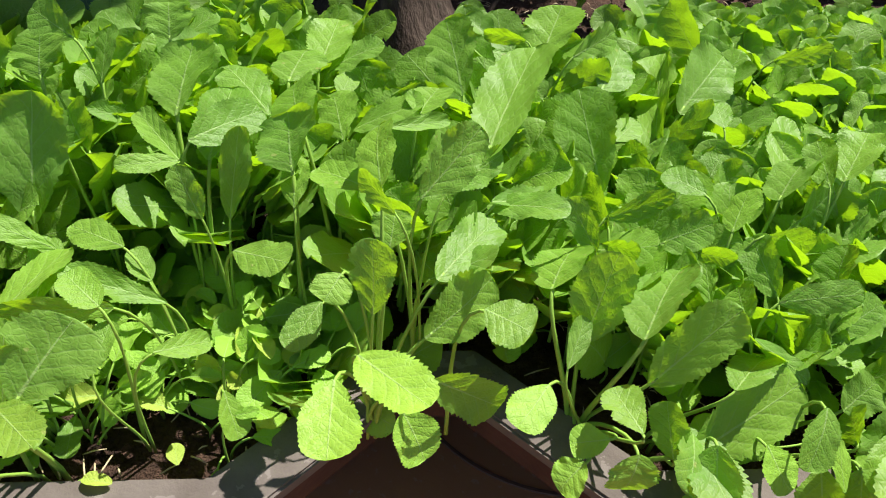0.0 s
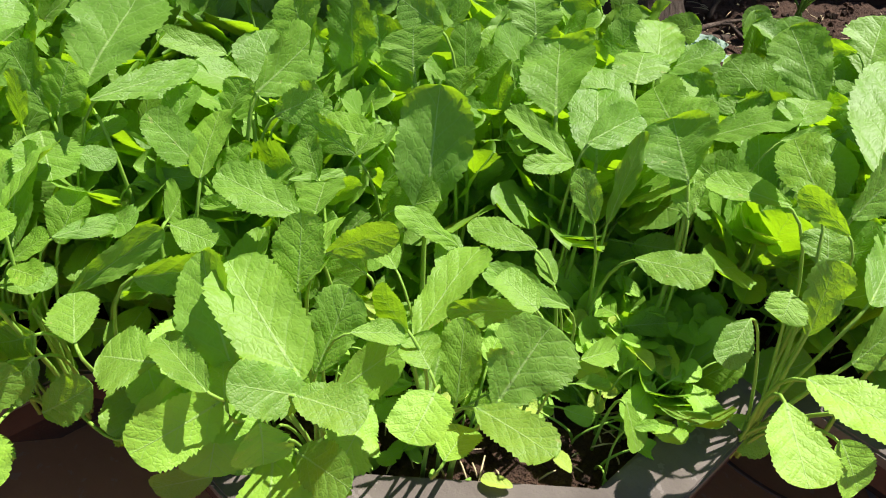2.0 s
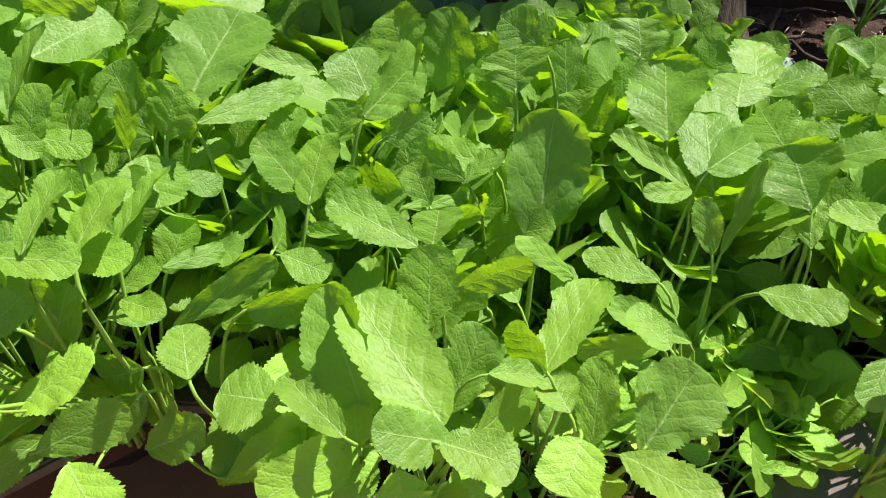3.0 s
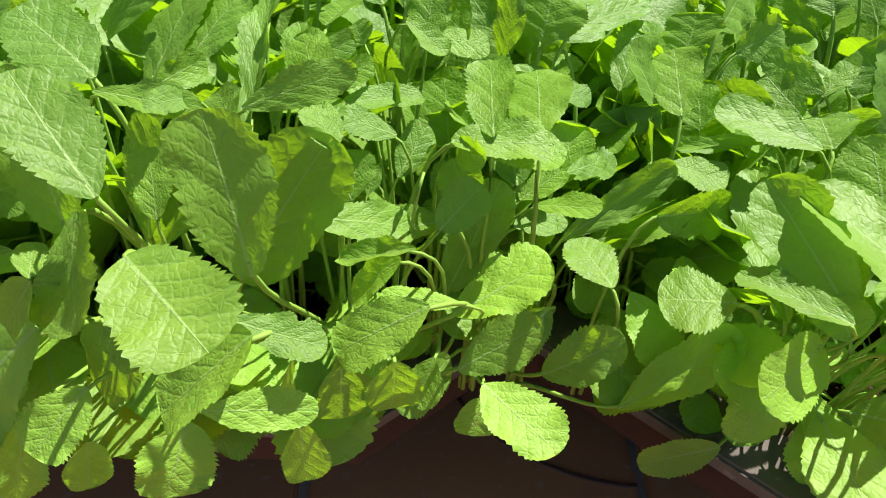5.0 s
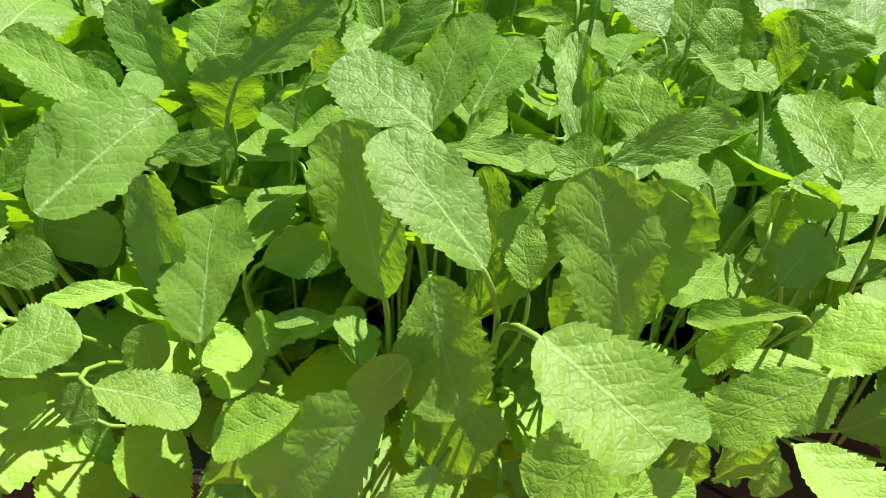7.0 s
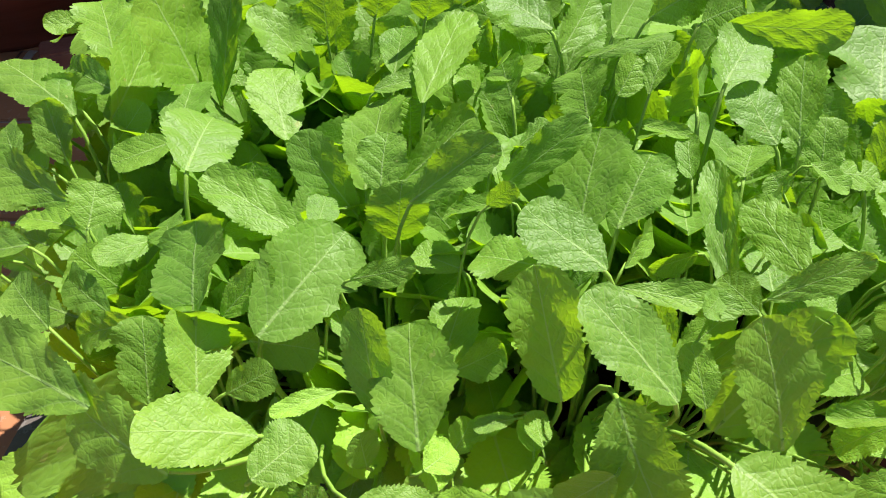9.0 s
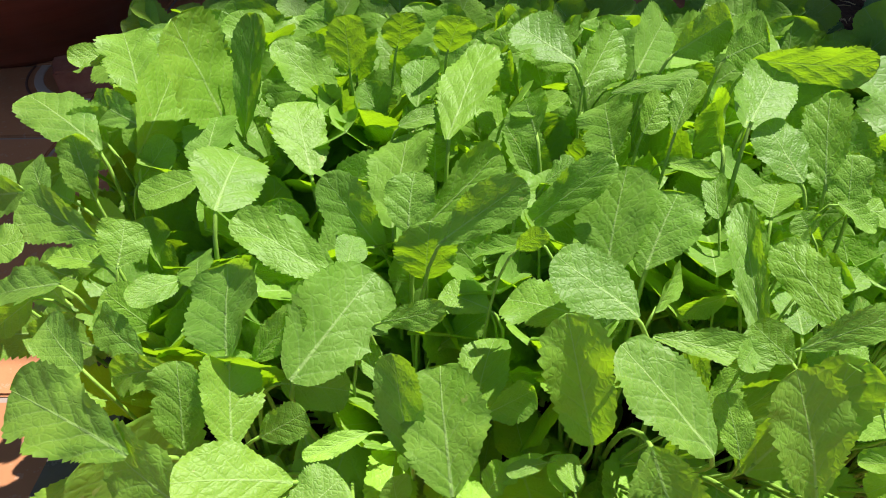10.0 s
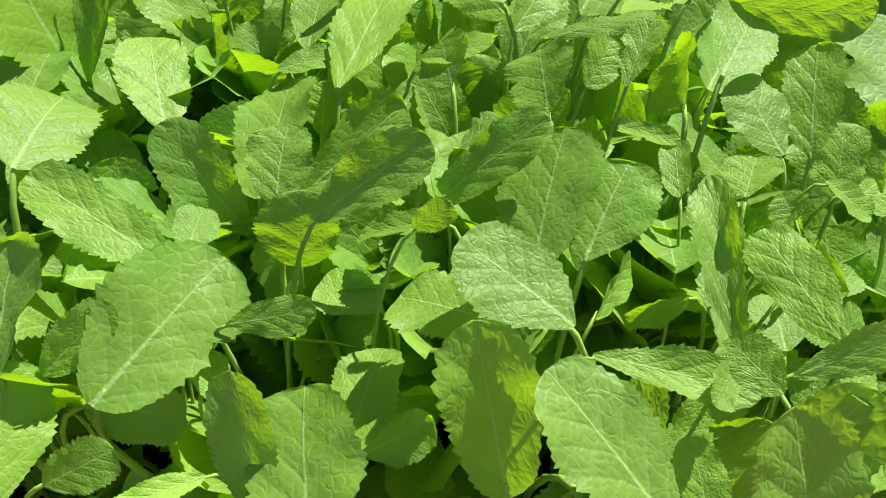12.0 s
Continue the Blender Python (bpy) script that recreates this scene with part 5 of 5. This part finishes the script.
blade(p, (0.363, 0.487, 0.382), (0.362, 0.527, 0.387), 0.038, (-0.78, -0.11, 0.61), "gf")
blade(p, (0.430, 0.471, 0.337), (0.504, 0.479, 0.342), 0.023, (-0.03, -0.31, 0.95), "gf")
blade(p, (0.367, 0.447, 0.234), (0.317, 0.410, 0.186), 0.044, "b")
blade(p, (0.406, 0.520, 0.386), (0.396, 0.589, 0.408), 0.038, (-0.76, -0.30, 0.58), "gf")
blade(p, (0.467, 0.490, 0.352), (0.529, 0.513, 0.377), 0.041, (0.03, -0.77, 0.64), "gf")
p = mustard(0.363, 0.825)
blade(p, (0.411, 0.874, 0.400), (0.497, 0.962, 0.454), 0.080, (0.27, -0.68, 0.68), "gf")
p = mustard(0.375, 0.576)
blade(p, (0.382, 0.600, 0.407), (0.411, 0.650, 0.427), 0.040, (-0.68, 0.08, 0.73), "gf")
blade(p, (0.415, 0.580, 0.414), (0.471, 0.582, 0.393), 0.039, (0.02, -1.00, -0.03), "gf")
p = mustard(0.436, 0.632)
blade(p, (0.375, 0.674, 0.401), (0.337, 0.716, 0.402), 0.036, (-0.24, -0.24, 0.94), "gf")
blade(p, (0.452, 0.646, 0.417), (0.498, 0.708, 0.437), 0.059, (-0.64, 0.23, 0.73), "gf")
blade(p, (0.480, 0.630, 0.398), (0.524, 0.650, 0.424), 0.066, (0.32, -0.94, 0.14), "gf")
blade(p, (0.497, 0.717, 0.379), (0.556, 0.846, 0.406), 0.052, "d")
p = mustard(0.451, 0.455)
blade(p, (0.441, 0.350, 0.287), (0.434, 0.381, 0.323), 0.024, (0.29, -0.69, 0.66), "of")
blade(p, (0.467, 0.425, 0.313), (0.504, 0.444, 0.334), 0.046, (0.01, -0.75, 0.67), "gf")
blade(p, (0.466, 0.391, 0.304), (0.473, 0.427, 0.312), 0.047, (-0.98, 0.17, 0.12), "gf")
p = mustard(0.459, 0.805)
blade(p, (0.458, 0.834, 0.398), (0.458, 0.886, 0.411), 0.035, (-0.18, -0.24, 0.95), "gf")
p = mustard(0.471, 0.509)
blade(p, (0.476, 0.529, 0.387), (0.486, 0.565, 0.421), 0.047, (-0.94, -0.05, 0.33), "gf")
p = mustard(0.474, 0.939)
blade(p, (0.455, 0.984, 0.434), (0.421, 1.065, 0.475), 0.059, (-0.87, -0.46, 0.20), "gf")
p = mustard(0.496, 0.611)
blade(p, (0.497, 0.638, 0.442), (0.508, 0.711, 0.460), 0.036, (-0.76, -0.05, 0.65), "gf")
blade(p, (0.531, 0.661, 0.435), (0.584, 0.726, 0.465), 0.050, (-0.57, 0.08, 0.82), "gf")
p = mustard(0.553, 0.990)
blade(p, (0.582, 0.976, 0.429), (0.672, 0.980, 0.442), 0.030, (0.05, -1.00, 0.00), "gf")
blade(p, (0.587, 0.966, 0.351), (0.611, 0.892, 0.392), 0.036, "y")
p = mustard(0.583, 0.889)
blade(p, (0.567, 0.880, 0.367), (0.537, 0.864, 0.345), 0.048, "y")

# ---- the rest of the bed: plants between and under those leaves ----
fill = random.Random(3)
GIVEN = list(SPOTS)
TOPS = [(c.x, c.y, c.z) for c, r in GIVEN]


def canopy(x, y):
    """Height of the leaves round a place."""
    near = sorted(((x - a) ** 2 + (y - b) ** 2 + 0.0004, c) for a, b, c in TOPS)[:7]
    w = sum(1 / d for d, c in near)
    h = sum(c / d for d, c in near) / w
    return h if near[0][0] < 0.02 else max(0.42, min(h, 0.57 if x < -0.4 else 0.50))


def hides(p, reach):
    """Whether a leaf at p would stand before one that is there."""
    for c, r in GIVEN:
        d = p - c
        along = d.dot(VIEW)
        if along > -0.004 and (d - VIEW * along).length < 0.50 * r + reach:
            return True
    return False


for i in range(28):
    for j in range(9):
        x = -1.49 + i * 0.099 + fill.uniform(-0.03, 0.03)
        y = 0.43 + j * 0.102 + fill.uniform(-0.03, 0.03)
        if not inside(x, y, planter_outline(-0.02)) or (-0.44 < x < -0.12 and y < 0.52):
            continue
        if (y > 0.92 and -0.07 < x < 0.14) or (y > 1.04 and 0.1 < x < 0.46) or (y > 1.12 and -0.3 < x < 0) or x > 1.16 or (x > 0.40 and y > 1.30) or (-0.68 < x < -0.28 and y > 1.0) or (y > 1.15 and x < 0.42) or (x < -0.30 and y > 1.16):
            continue
        p = None
        tall = (canopy(x, y) - SOIL_Z) * (0.72 if y < 0.52 else 1) * (0.45 if -0.44 < x < -0.02 and y < 0.70 else 1)
        turn = fill.uniform(0, 6.28)
        # a rosette of upright leaves, the outer ones lower and more spread
        for k in range(34):
            a = turn + k * 2.4 + fill.uniform(-0.4, 0.4)
            q = (k % 18) / 17
            l = (fill.uniform(0.070, 0.112) if q < 0.6 else fill.uniform(0.045, 0.075)) * (0.75 + 0.9 * min(tall, 0.3))
            e = (1.25 - 0.75 * q if q < 0.6 else fill.uniform(-0.1, 0.7)) + fill.uniform(-0.25, 0.2)
            high = tall * (fill.uniform(0.70, 0.97) if q < 0.6 else fill.uniform(0.2, 0.65))
            d = Vector((math.cos(a) * math.cos(e), math.sin(a) * math.cos(e), math.sin(e)))
            r = 0.014 + 0.07 * (q if k < 18 else 1) * fill.random()
            t = Vector((x + r * math.cos(a), y + r * math.sin(a), SOIL_Z + high)) + Vector((d.x, d.y, 0)) * l
            b = t - d * l
            if t.y < 0.35 or b.z < SOIL_Z + 0.012 or hides((b + t) / 2, 0.24 * l):
                continue
            if p is None:
                p = mustard(x, y)
            face = Vector((-math.cos(a) * math.sin(e), -math.sin(a) * math.sin(e), math.cos(e))) + Vector((fill.uniform(-0.35, 0.35), -0.7, 0.35)) * fill.uniform(0.1, 1.0)
            blade(p, b, t, l * fill.uniform(0.56, 0.72), face, ("o" if (high < 0.11 and fill.random() < 0.5) else "g") + fill.choice("ssst"), grazed=fill.random() < 0.5)

# ---- leaves hanging over the rim ----
for i in range(50):
    x = -1.44 + i * 0.0466 + fill.uniform(-0.01, 0.01)
    if -0.41 < x < -0.08 or -0.80 < x < -0.61 or -0.09 < x < 0.27:
        continue
    edge = min(q for q in (0.30 + 0.01 * n for n in range(60)) if inside(x, q, planter_outline(0.0)))
    p = mustard(x, edge + fill.uniform(0.04, 0.08), "mustard plant with pale lime older leaves hanging over the rim")
    for k in range(fill.choice((4, 5, 6))):
        l = fill.uniform(0.055, 0.10)
        b = Vector((x + fill.uniform(-0.03, 0.03), edge + fill.uniform(-0.05, 0.02), fill.uniform(0.275, 0.37)))
        d = Vector((fill.uniform(-0.6, 0.6), -1.0, fill.uniform(-1.1, 0.25))).normalized()
        t = b + d * l
        if t.z < (0.262 if t.y > edge - 0.06 else 0.235) or hides((b + t) / 2, 0.16 * l):
            continue
        blade(p, b, t, l * fill.uniform(0.6, 0.78), Vector((fill.uniform(-0.3, 0.5), -0.7, 1.0)), ("y" if fill.random() < 0.03 and x < 0 else "o" if fill.random() < (0.8 if x < 0 else 0.15) else "g") + fill.choice("ffa"), grazed=x > 0 and fill.random() < 0.6)
    if not p.children:
        bpy.data.objects.remove(p)

# ---- seedlings wilting in the open gap ----
for i in range(54):
    x, y = fill.uniform(-0.48, -0.06), fill.uniform(0.42, 0.62)
    if not inside(x, y, planter_outline(-0.02)) or (-0.34 < x < -0.22 and y < 0.45):
        continue
    p = mustard(x, y, "small wilting mustard seedling with thin pale stalks on bare soil")
    for k in range(7):
        a = fill.uniform(0, 6.28)
        h, l, r = fill.uniform(0.012, 0.085), fill.uniform(0.022, 0.05), fill.uniform(0.015, 0.06)
        b = Vector((x + r * math.cos(a), y + r * math.sin(a), SOIL_Z + h))
        t = b + Vector((math.cos(a), math.sin(a), fill.uniform(-0.5, 0.6))).normalized() * l
        if t.z < SOIL_Z + 0.006 or (-0.37 < t.x < -0.18 and t.y < 0.475) or hides((b + t) / 2, 0.1 * l) or not inside(t.x, t.y, planter_outline(0.03)):
            continue
        blade(p, b, t, l * fill.uniform(0.45, 0.7), Vector((fill.uniform(-0.6, 0.6), fill.uniform(-0.8, 0.2), 0.8)), fill.choice(("oc", "oa", "of", "of", "yc", "gc")))
    if not p.children:
        bpy.data.objects.remove(p)

# ---- leaves leaning out over the end of the planter ----
for i in range(9):
    y = 0.60 + i * 0.062 + fill.uniform(-0.02, 0.02)
    p = mustard(-1.465, y, "mustard plant leaning out over the end of the planter")
    for k in range(7):
        l = fill.uniform(0.06, 0.10)
        a = fill.uniform(2.5, 4.0)
        b = Vector((fill.uniform(-1.57, -1.47), y + fill.uniform(-0.04, 0.04), fill.uniform(0.30, 0.50)))
        t = b + Vector((math.cos(a), math.sin(a), fill.uniform(-0.5, 0.6))).normalized() * l
        if hides((b + t) / 2, 0.2 * l):
            continue
        blade(p, b, t, l * fill.uniform(0.6, 0.75), Vector((fill.uniform(-0.5, 0.3), -0.7, 0.9)), fill.choice(("gf", "gf", "of", "ga")), grazed=fill.random() < 0.35)
    if not p.children:
        bpy.data.objects.remove(p)


# ---- tree trunk and what lies round it ----
def tree_trunk(x, y):
    thing = tagged(new("tree_trunk"), "old rough-barked tree trunk rising from the planting soil", "tree trunk")
    thing.location = (x, y, SOIL_Z)
    rng = random.Random(8)
    bm = bmesh.new()
    n, rings = 28, []
    for j in range(22):
        z = -0.03 + 1.85 * (j / 21) ** 1.5
        flare = 0.105 - 0.02 * z + 0.075 * math.exp(-max(z, 0) * 9)
        ring = []
        for i in range(n):
            a = 6.2832 * i / n
            lob = 1 + 0.14 * math.sin(5 * a + 1.2) * math.exp(-max(z, 0) * 5) + 0.05 * math.sin(9 * a + 2 * z)
            r = flare * lob + 0.010 * noise.noise((3 * math.cos(a), 3 * math.sin(a), z * 5))
            ring.append(bm.verts.new((r * math.cos(a) + 0.02 * z, r * math.sin(a) + 0.02 * z, z)))
        rings.append(ring)
    for r0, r1 in zip(rings, rings[1:]):
        for i in range(n):
            bm.faces.new((r0[i], r0[(i + 1) % n], r1[(i + 1) % n], r1[i]))
    bm.faces.new(rings[-1])
    part("trunk", bm, BARK, thing)
    for k, a in enumerate((-2.4, -1.3, -0.3, 2.6)):
        pts, rad = [], []
        for q in range(7):
            s = q / 6
            d = 0.10 + 0.20 * s
            pts.append((d * math.cos(a + 0.5 * s * (-1) ** k), d * math.sin(a + 0.5 * s * (-1) ** k), 0.05 * (1 - s) ** 2 - 0.012 * s))
            rad.append(0.034 * (1 - 0.8 * s))
        part("root", tube(bmesh.new(), pts, rad, 8), BARK, thing)
    return thing


tree_trunk(-0.03, 1.47)


def dry_twig(x, y, a, length, seed):
    rng = random.Random(seed)
    pts = [(x + length * q * math.cos(a + 0.25 * math.sin(3 * q + seed)) , y + length * q * math.sin(a + 0.25 * math.sin(3 * q + seed)), SOIL_Z + 0.012 + 0.03 * math.sin(3.14 * q) * rng.random()) for q in (0, 0.2, 0.4, 0.6, 0.8, 1)]
    ob = part("dry_twig", tube(bmesh.new(), pts, [0.007, 0.006, 0.006, 0.005, 0.004, 0.002], 7), BARK, None)
    return tagged(ob, "thin grey dry twig lying on the dark soil", "twig", "dry twigs on the soil")


for k, (x, y, a, l) in enumerate(((0.10, 1.42, 0.4, 0.30), (0.22, 1.56, 0.9, 0.24), (0.35, 1.40, 2.6, 0.18), (0.02, 1.22, 0.2, 0.16), (-0.1, 1.15, 0.7, 0.12))):
    dry_twig(x, y, a, l, k)


def silver_rosette(x, y):
    p = tagged(new("silvery_rosette_plant"), "small silvery blue-green rosette plant beside the trunk", "plant")
    p.location = (x, y, SOIL_Z)
    rng = random.Random(4)
    for k in range(22):
        a, e = k * 2.4, 0.2 + 0.045 * k
        d = Vector((math.cos(a) * math.cos(e), math.sin(a) * math.cos(e), math.sin(e)))
        ob = new("leaf", rng.choice(MESHES["ws"]))
        ob.parent = p
        y0 = d
        z0 = (Vector((0, 0, 1)) - y0 * y0.z).normalized()
        ob.matrix_basis = Matrix.Translation(d * 0.02 + Vector((0, 0, 0.012))) @ Matrix((y0.cross(z0), y0, z0)).transposed().to_4x4() @ Matrix.Diagonal((0.034, 0.055 - 0.0012 * k, 0.04, 1))
    return p


silver_rosette(0.15, 1.36)


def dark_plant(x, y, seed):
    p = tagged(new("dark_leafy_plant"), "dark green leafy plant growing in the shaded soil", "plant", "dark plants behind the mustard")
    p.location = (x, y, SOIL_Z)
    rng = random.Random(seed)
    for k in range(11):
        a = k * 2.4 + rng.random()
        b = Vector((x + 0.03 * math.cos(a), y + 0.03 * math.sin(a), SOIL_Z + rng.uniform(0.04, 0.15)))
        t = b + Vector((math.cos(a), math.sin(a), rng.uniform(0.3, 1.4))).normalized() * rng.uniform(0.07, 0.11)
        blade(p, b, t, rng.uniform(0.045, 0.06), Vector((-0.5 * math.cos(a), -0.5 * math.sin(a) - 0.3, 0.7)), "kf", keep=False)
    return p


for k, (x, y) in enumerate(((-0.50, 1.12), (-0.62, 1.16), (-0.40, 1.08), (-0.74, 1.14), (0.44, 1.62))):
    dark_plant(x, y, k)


# ---- fallen leaves and soil lumps in the open corner ----
def fallen_leaf(x, y, z, turn, size, style, label):
    ob = new("fallen_leaf", pick.choice(MESHES[style]))
    ob.matrix_world = pose(x, y, z, pick.uniform(-12, 12), pick.uniform(-12, 12), turn) @ Matrix.Diagonal((size * 0.5, size, size * 0.4, 1))
    return tagged(ob, label, "leaf", "fallen leaves at the rim")


for x, y, turn, size in ((-0.205, 0.405, 20, 0.034), (-0.262, 0.386, 75, 0.032), (-0.30, 0.408, 160, 0.018), (-0.35, 0.42, 40, 0.028), (-0.385, 0.43, -70, 0.036), (-0.335, 0.445, 110, 0.022)):
    fallen_leaf(x, y, 0.262 if y < 0.41 and x > -0.29 else 0.238, turn, size, "yf" if x > -0.28 else "of", "small yellowed fallen leaf lying by the grey rim")


# ---- hose ----
def hose_coil(x, y):
    bm = bmesh.new()
    pts = []
    for k in range(120):
        a = k * 0.19
        r = 0.30 + 0.035 * math.sin(a * 0.37) - 0.0012 * k
        pts.append((x + r * math.cos(a), y + 0.8 * r * math.sin(a), 0.024 + 0.035 * (k / 40) + 0.01 * math.sin(a * 1.7)))
    tube(bm, pts, [0.019] * len(pts), 10)
    return tagged(part("garden_hose", bm, HOSE, None), "coiled grey-green garden hose lying on the terrace", "hose")


hose_coil(-0.12, 2.26)


# ---- pot and brick ----
def lathe(profile, n=64):
    bm = bmesh.new()
    rings = [[bm.verts.new((r * math.cos(6.2832 * i / n), r * math.sin(6.2832 * i / n), z)) for i in range(n)] for r, z in profile]
    for r0, r1 in zip(rings, rings[1:]):
        for i in range(n):
            bm.faces.new((r0[i], r0[(i + 1) % n], r1[(i + 1) % n], r1[i]))
    bm.faces.new(rings[0][::-1])
    return bm


def big_pot(x, y):
    thing = tagged(new("clay_pot"), "large round dark red-brown glazed clay pot standing on the terrace", "pot")
    thing.location = (x, y, 0)
    part("body", lathe([(0.30, 0.0), (0.31, 0.02), (0.33, 0.06), (0.43, 0.14), (0.50, 0.22), (0.545, 0.32), (0.555, 0.42), (0.545, 0.47), (0.50, 0.50), (0.47, 0.49), (0.44, 0.40), (0.02, 0.39)]), POT, thing)
    part("ridge", lathe([(0.530, 0.262), (0.545, 0.268), (0.556, 0.282), (0.553, 0.296), (0.540, 0.302)]), POT, thing, "raised ring round the pot")
    part("rim", lathe([(0.53, 0.462), (0.585, 0.475), (0.60, 0.505), (0.59, 0.535), (0.55, 0.548), (0.50, 0.535), (0.485, 0.50)]), POT, thing, "rolled pot rim")
    bm = bmesh.new()
    bmesh.ops.create_circle(bm, cap_ends=True, radius=0.455, segments=40, matrix=Matrix.Translation((0, 0, 0.455)))
    part("earth", bm, SOIL, thing, "dark earth in the pot", smooth=False)
    return thing


big_pot(-2.50, 2.25)


def brick_block(x, y, turn):
    bm = bmesh.new()
    bmesh.ops.create_cube(bm, size=1, matrix=Matrix.Diagonal((0.24, 0.11, 0.075, 1)))
    bmesh.ops.bevel(bm, geom=list(bm.edges), offset=0.006, segments=2, affect="EDGES")
    ob = part("brick", bm, BRICK, None, smooth=False)
    ob.matrix_world = pose(x, y, 0.0375, 0, 0, turn)
    return tagged(ob, "loose weathered red brick lying on the terrace tiles", "brick")


brick_block(-2.12, 1.86, 25)


# ---- bits on the soil ----
def litter(count, seed):
    rng = random.Random(seed)
    bm = bmesh.new()
    made = 0
    while made < count:
        x, y = rng.uniform(-1.4, 0.9), rng.uniform(0.40, 1.7)
        if not inside(x, y, planter_outline(-0.012)):
            continue
        if rng.random() < 0.5 and not (-0.42 < x < -0.1 and y < 0.55):
            continue
        made += 1
        a, l = rng.uniform(0, 6.28), rng.uniform(0.008, 0.035)
        d = Vector((math.cos(a), math.sin(a), rng.uniform(-0.1, 0.25)))
        p0 = Vector((x, y, SOIL_Z + 0.004 + 0.006 * rng.random()))
        tube(bm, [p0, p0 + d * l * 0.5 + Vector((0, 0, 0.002)), p0 + d * l], [0.0009, 0.0011, 0.0005], 4)
    return tagged(part("straw", bm, STRAW, None), "bits of pale dry straw scattered on the soil", "straw", kind="stuff")


litter(1500, 2)


def clods(count, seed):
    rng = random.Random(seed)
    bm = bmesh.new()
    made = 0
    while made < count:
        x, y = rng.uniform(-0.6, 1.2), rng.uniform(0.39, 1.75)
        if not inside(x, y, planter_outline(-0.015)) or (rng.random() < 0.5 and not (-0.42 < x < -0.1 and y < 0.5) and y < 0.9):
            continue
        made += 1
        r = rng.uniform(0.003, 0.010)
        m = Matrix.Translation((x, y, SOIL_Z - 0.004 + r * 0.3)) @ Euler((rng.random() * 6, rng.random() * 6, 0)).to_matrix().to_4x4() @ Matrix.Diagonal((r * rng.uniform(0.8, 1.4), r, r * rng.uniform(0.6, 1.0), 1))
        base = [m @ Vector(v) for v in ((1, 0, 0), (-1, 0, 0), (0, 1, 0), (0, -1, 0), (0, 0, 1), (0, 0, -1))]
        v = [bm.verts.new(q) for q in base]
        for f in ((0, 2, 4), (2, 1, 4), (1, 3, 4), (3, 0, 4), (2, 0, 5), (1, 2, 5), (3, 1, 5), (0, 3, 5)):
            bm.faces.new([v[k] for k in f])
    return tagged(part("soil_crumbs", bm, SOIL, None, smooth=False), "loose crumbs of dark soil and bark mulch", "soil", kind="stuff")


clods(1500, 6)

# ---- terrace tiles ----
SIDE = 0.40


def tile_mesh(name, material, s, h):
    bm = bmesh.new()
    bmesh.ops.create_cube(bm, size=1, matrix=Matrix.Translation((0, 0, -h / 2)) @ Matrix.Diagonal((s, s, h, 1)))
    bmesh.ops.bevel(bm, geom=[e for e in bm.edges if all(v.co.z > -1e-5 for v in e.verts)], offset=0.004, segments=2, affect="EDGES")
    me = bpy.data.meshes.new(name)
    bm.to_mesh(me)
    bm.free()
    me.materials.append(material)
    return me


def band_mesh(name, material, r0, r1):
    """A quarter ring about the tile's corner, just proud of the tile."""
    bm = bmesh.new()
    n = 18
    h = SIDE / 2 - 0.006
    ring = []
    for i in range(n + 1):
        a = 1.5708 * i / n
        ring.append([bm.verts.new((-h + r * math.cos(a), -h + r * math.sin(a), z)) for r, z in ((r0, -0.002), (r0 + 0.002, 0.0022), (r1 - 0.002, 0.0022), (r1, -0.002))])
    for p, q in zip(ring, ring[1:]):
        for k in range(3):
            bm.faces.new((p[k], p[k + 1], q[k + 1], q[k]))
    me = bpy.data.meshes.new(name)
    bm.to_mesh(me)
    bm.free()
    me.materials.append(material)
    return me


tile_data = tile_mesh("tile", TILE, SIDE - 0.012, 0.02)
pale_data = band_mesh("pale_band", BAND, 0.205, 0.232)
dark_data = band_mesh("dark_band", DARK_BAND, 0.246, 0.255)
for i in range(-8, 5):
    for j in range(-2, 9):
        x, y = i * SIDE + 0.08, j * SIDE + 0.17
        if -1.2 < x < 1.3 and 0.75 < y < 1.45 or abs(x) > 3.2:
            continue
        slab = new("tile", tile_data)
        slab.parent = floor
        slab.matrix_basis = pose(x, y, 0.0, 0, 0, 90 * ((i + 2 * j + i * j) % 4))
        for data in (pale_data, dark_data) if x < -1.25 or y > 1.5 else (dark_data,):
            ring = new("tile_band", data)
            ring.parent = slab
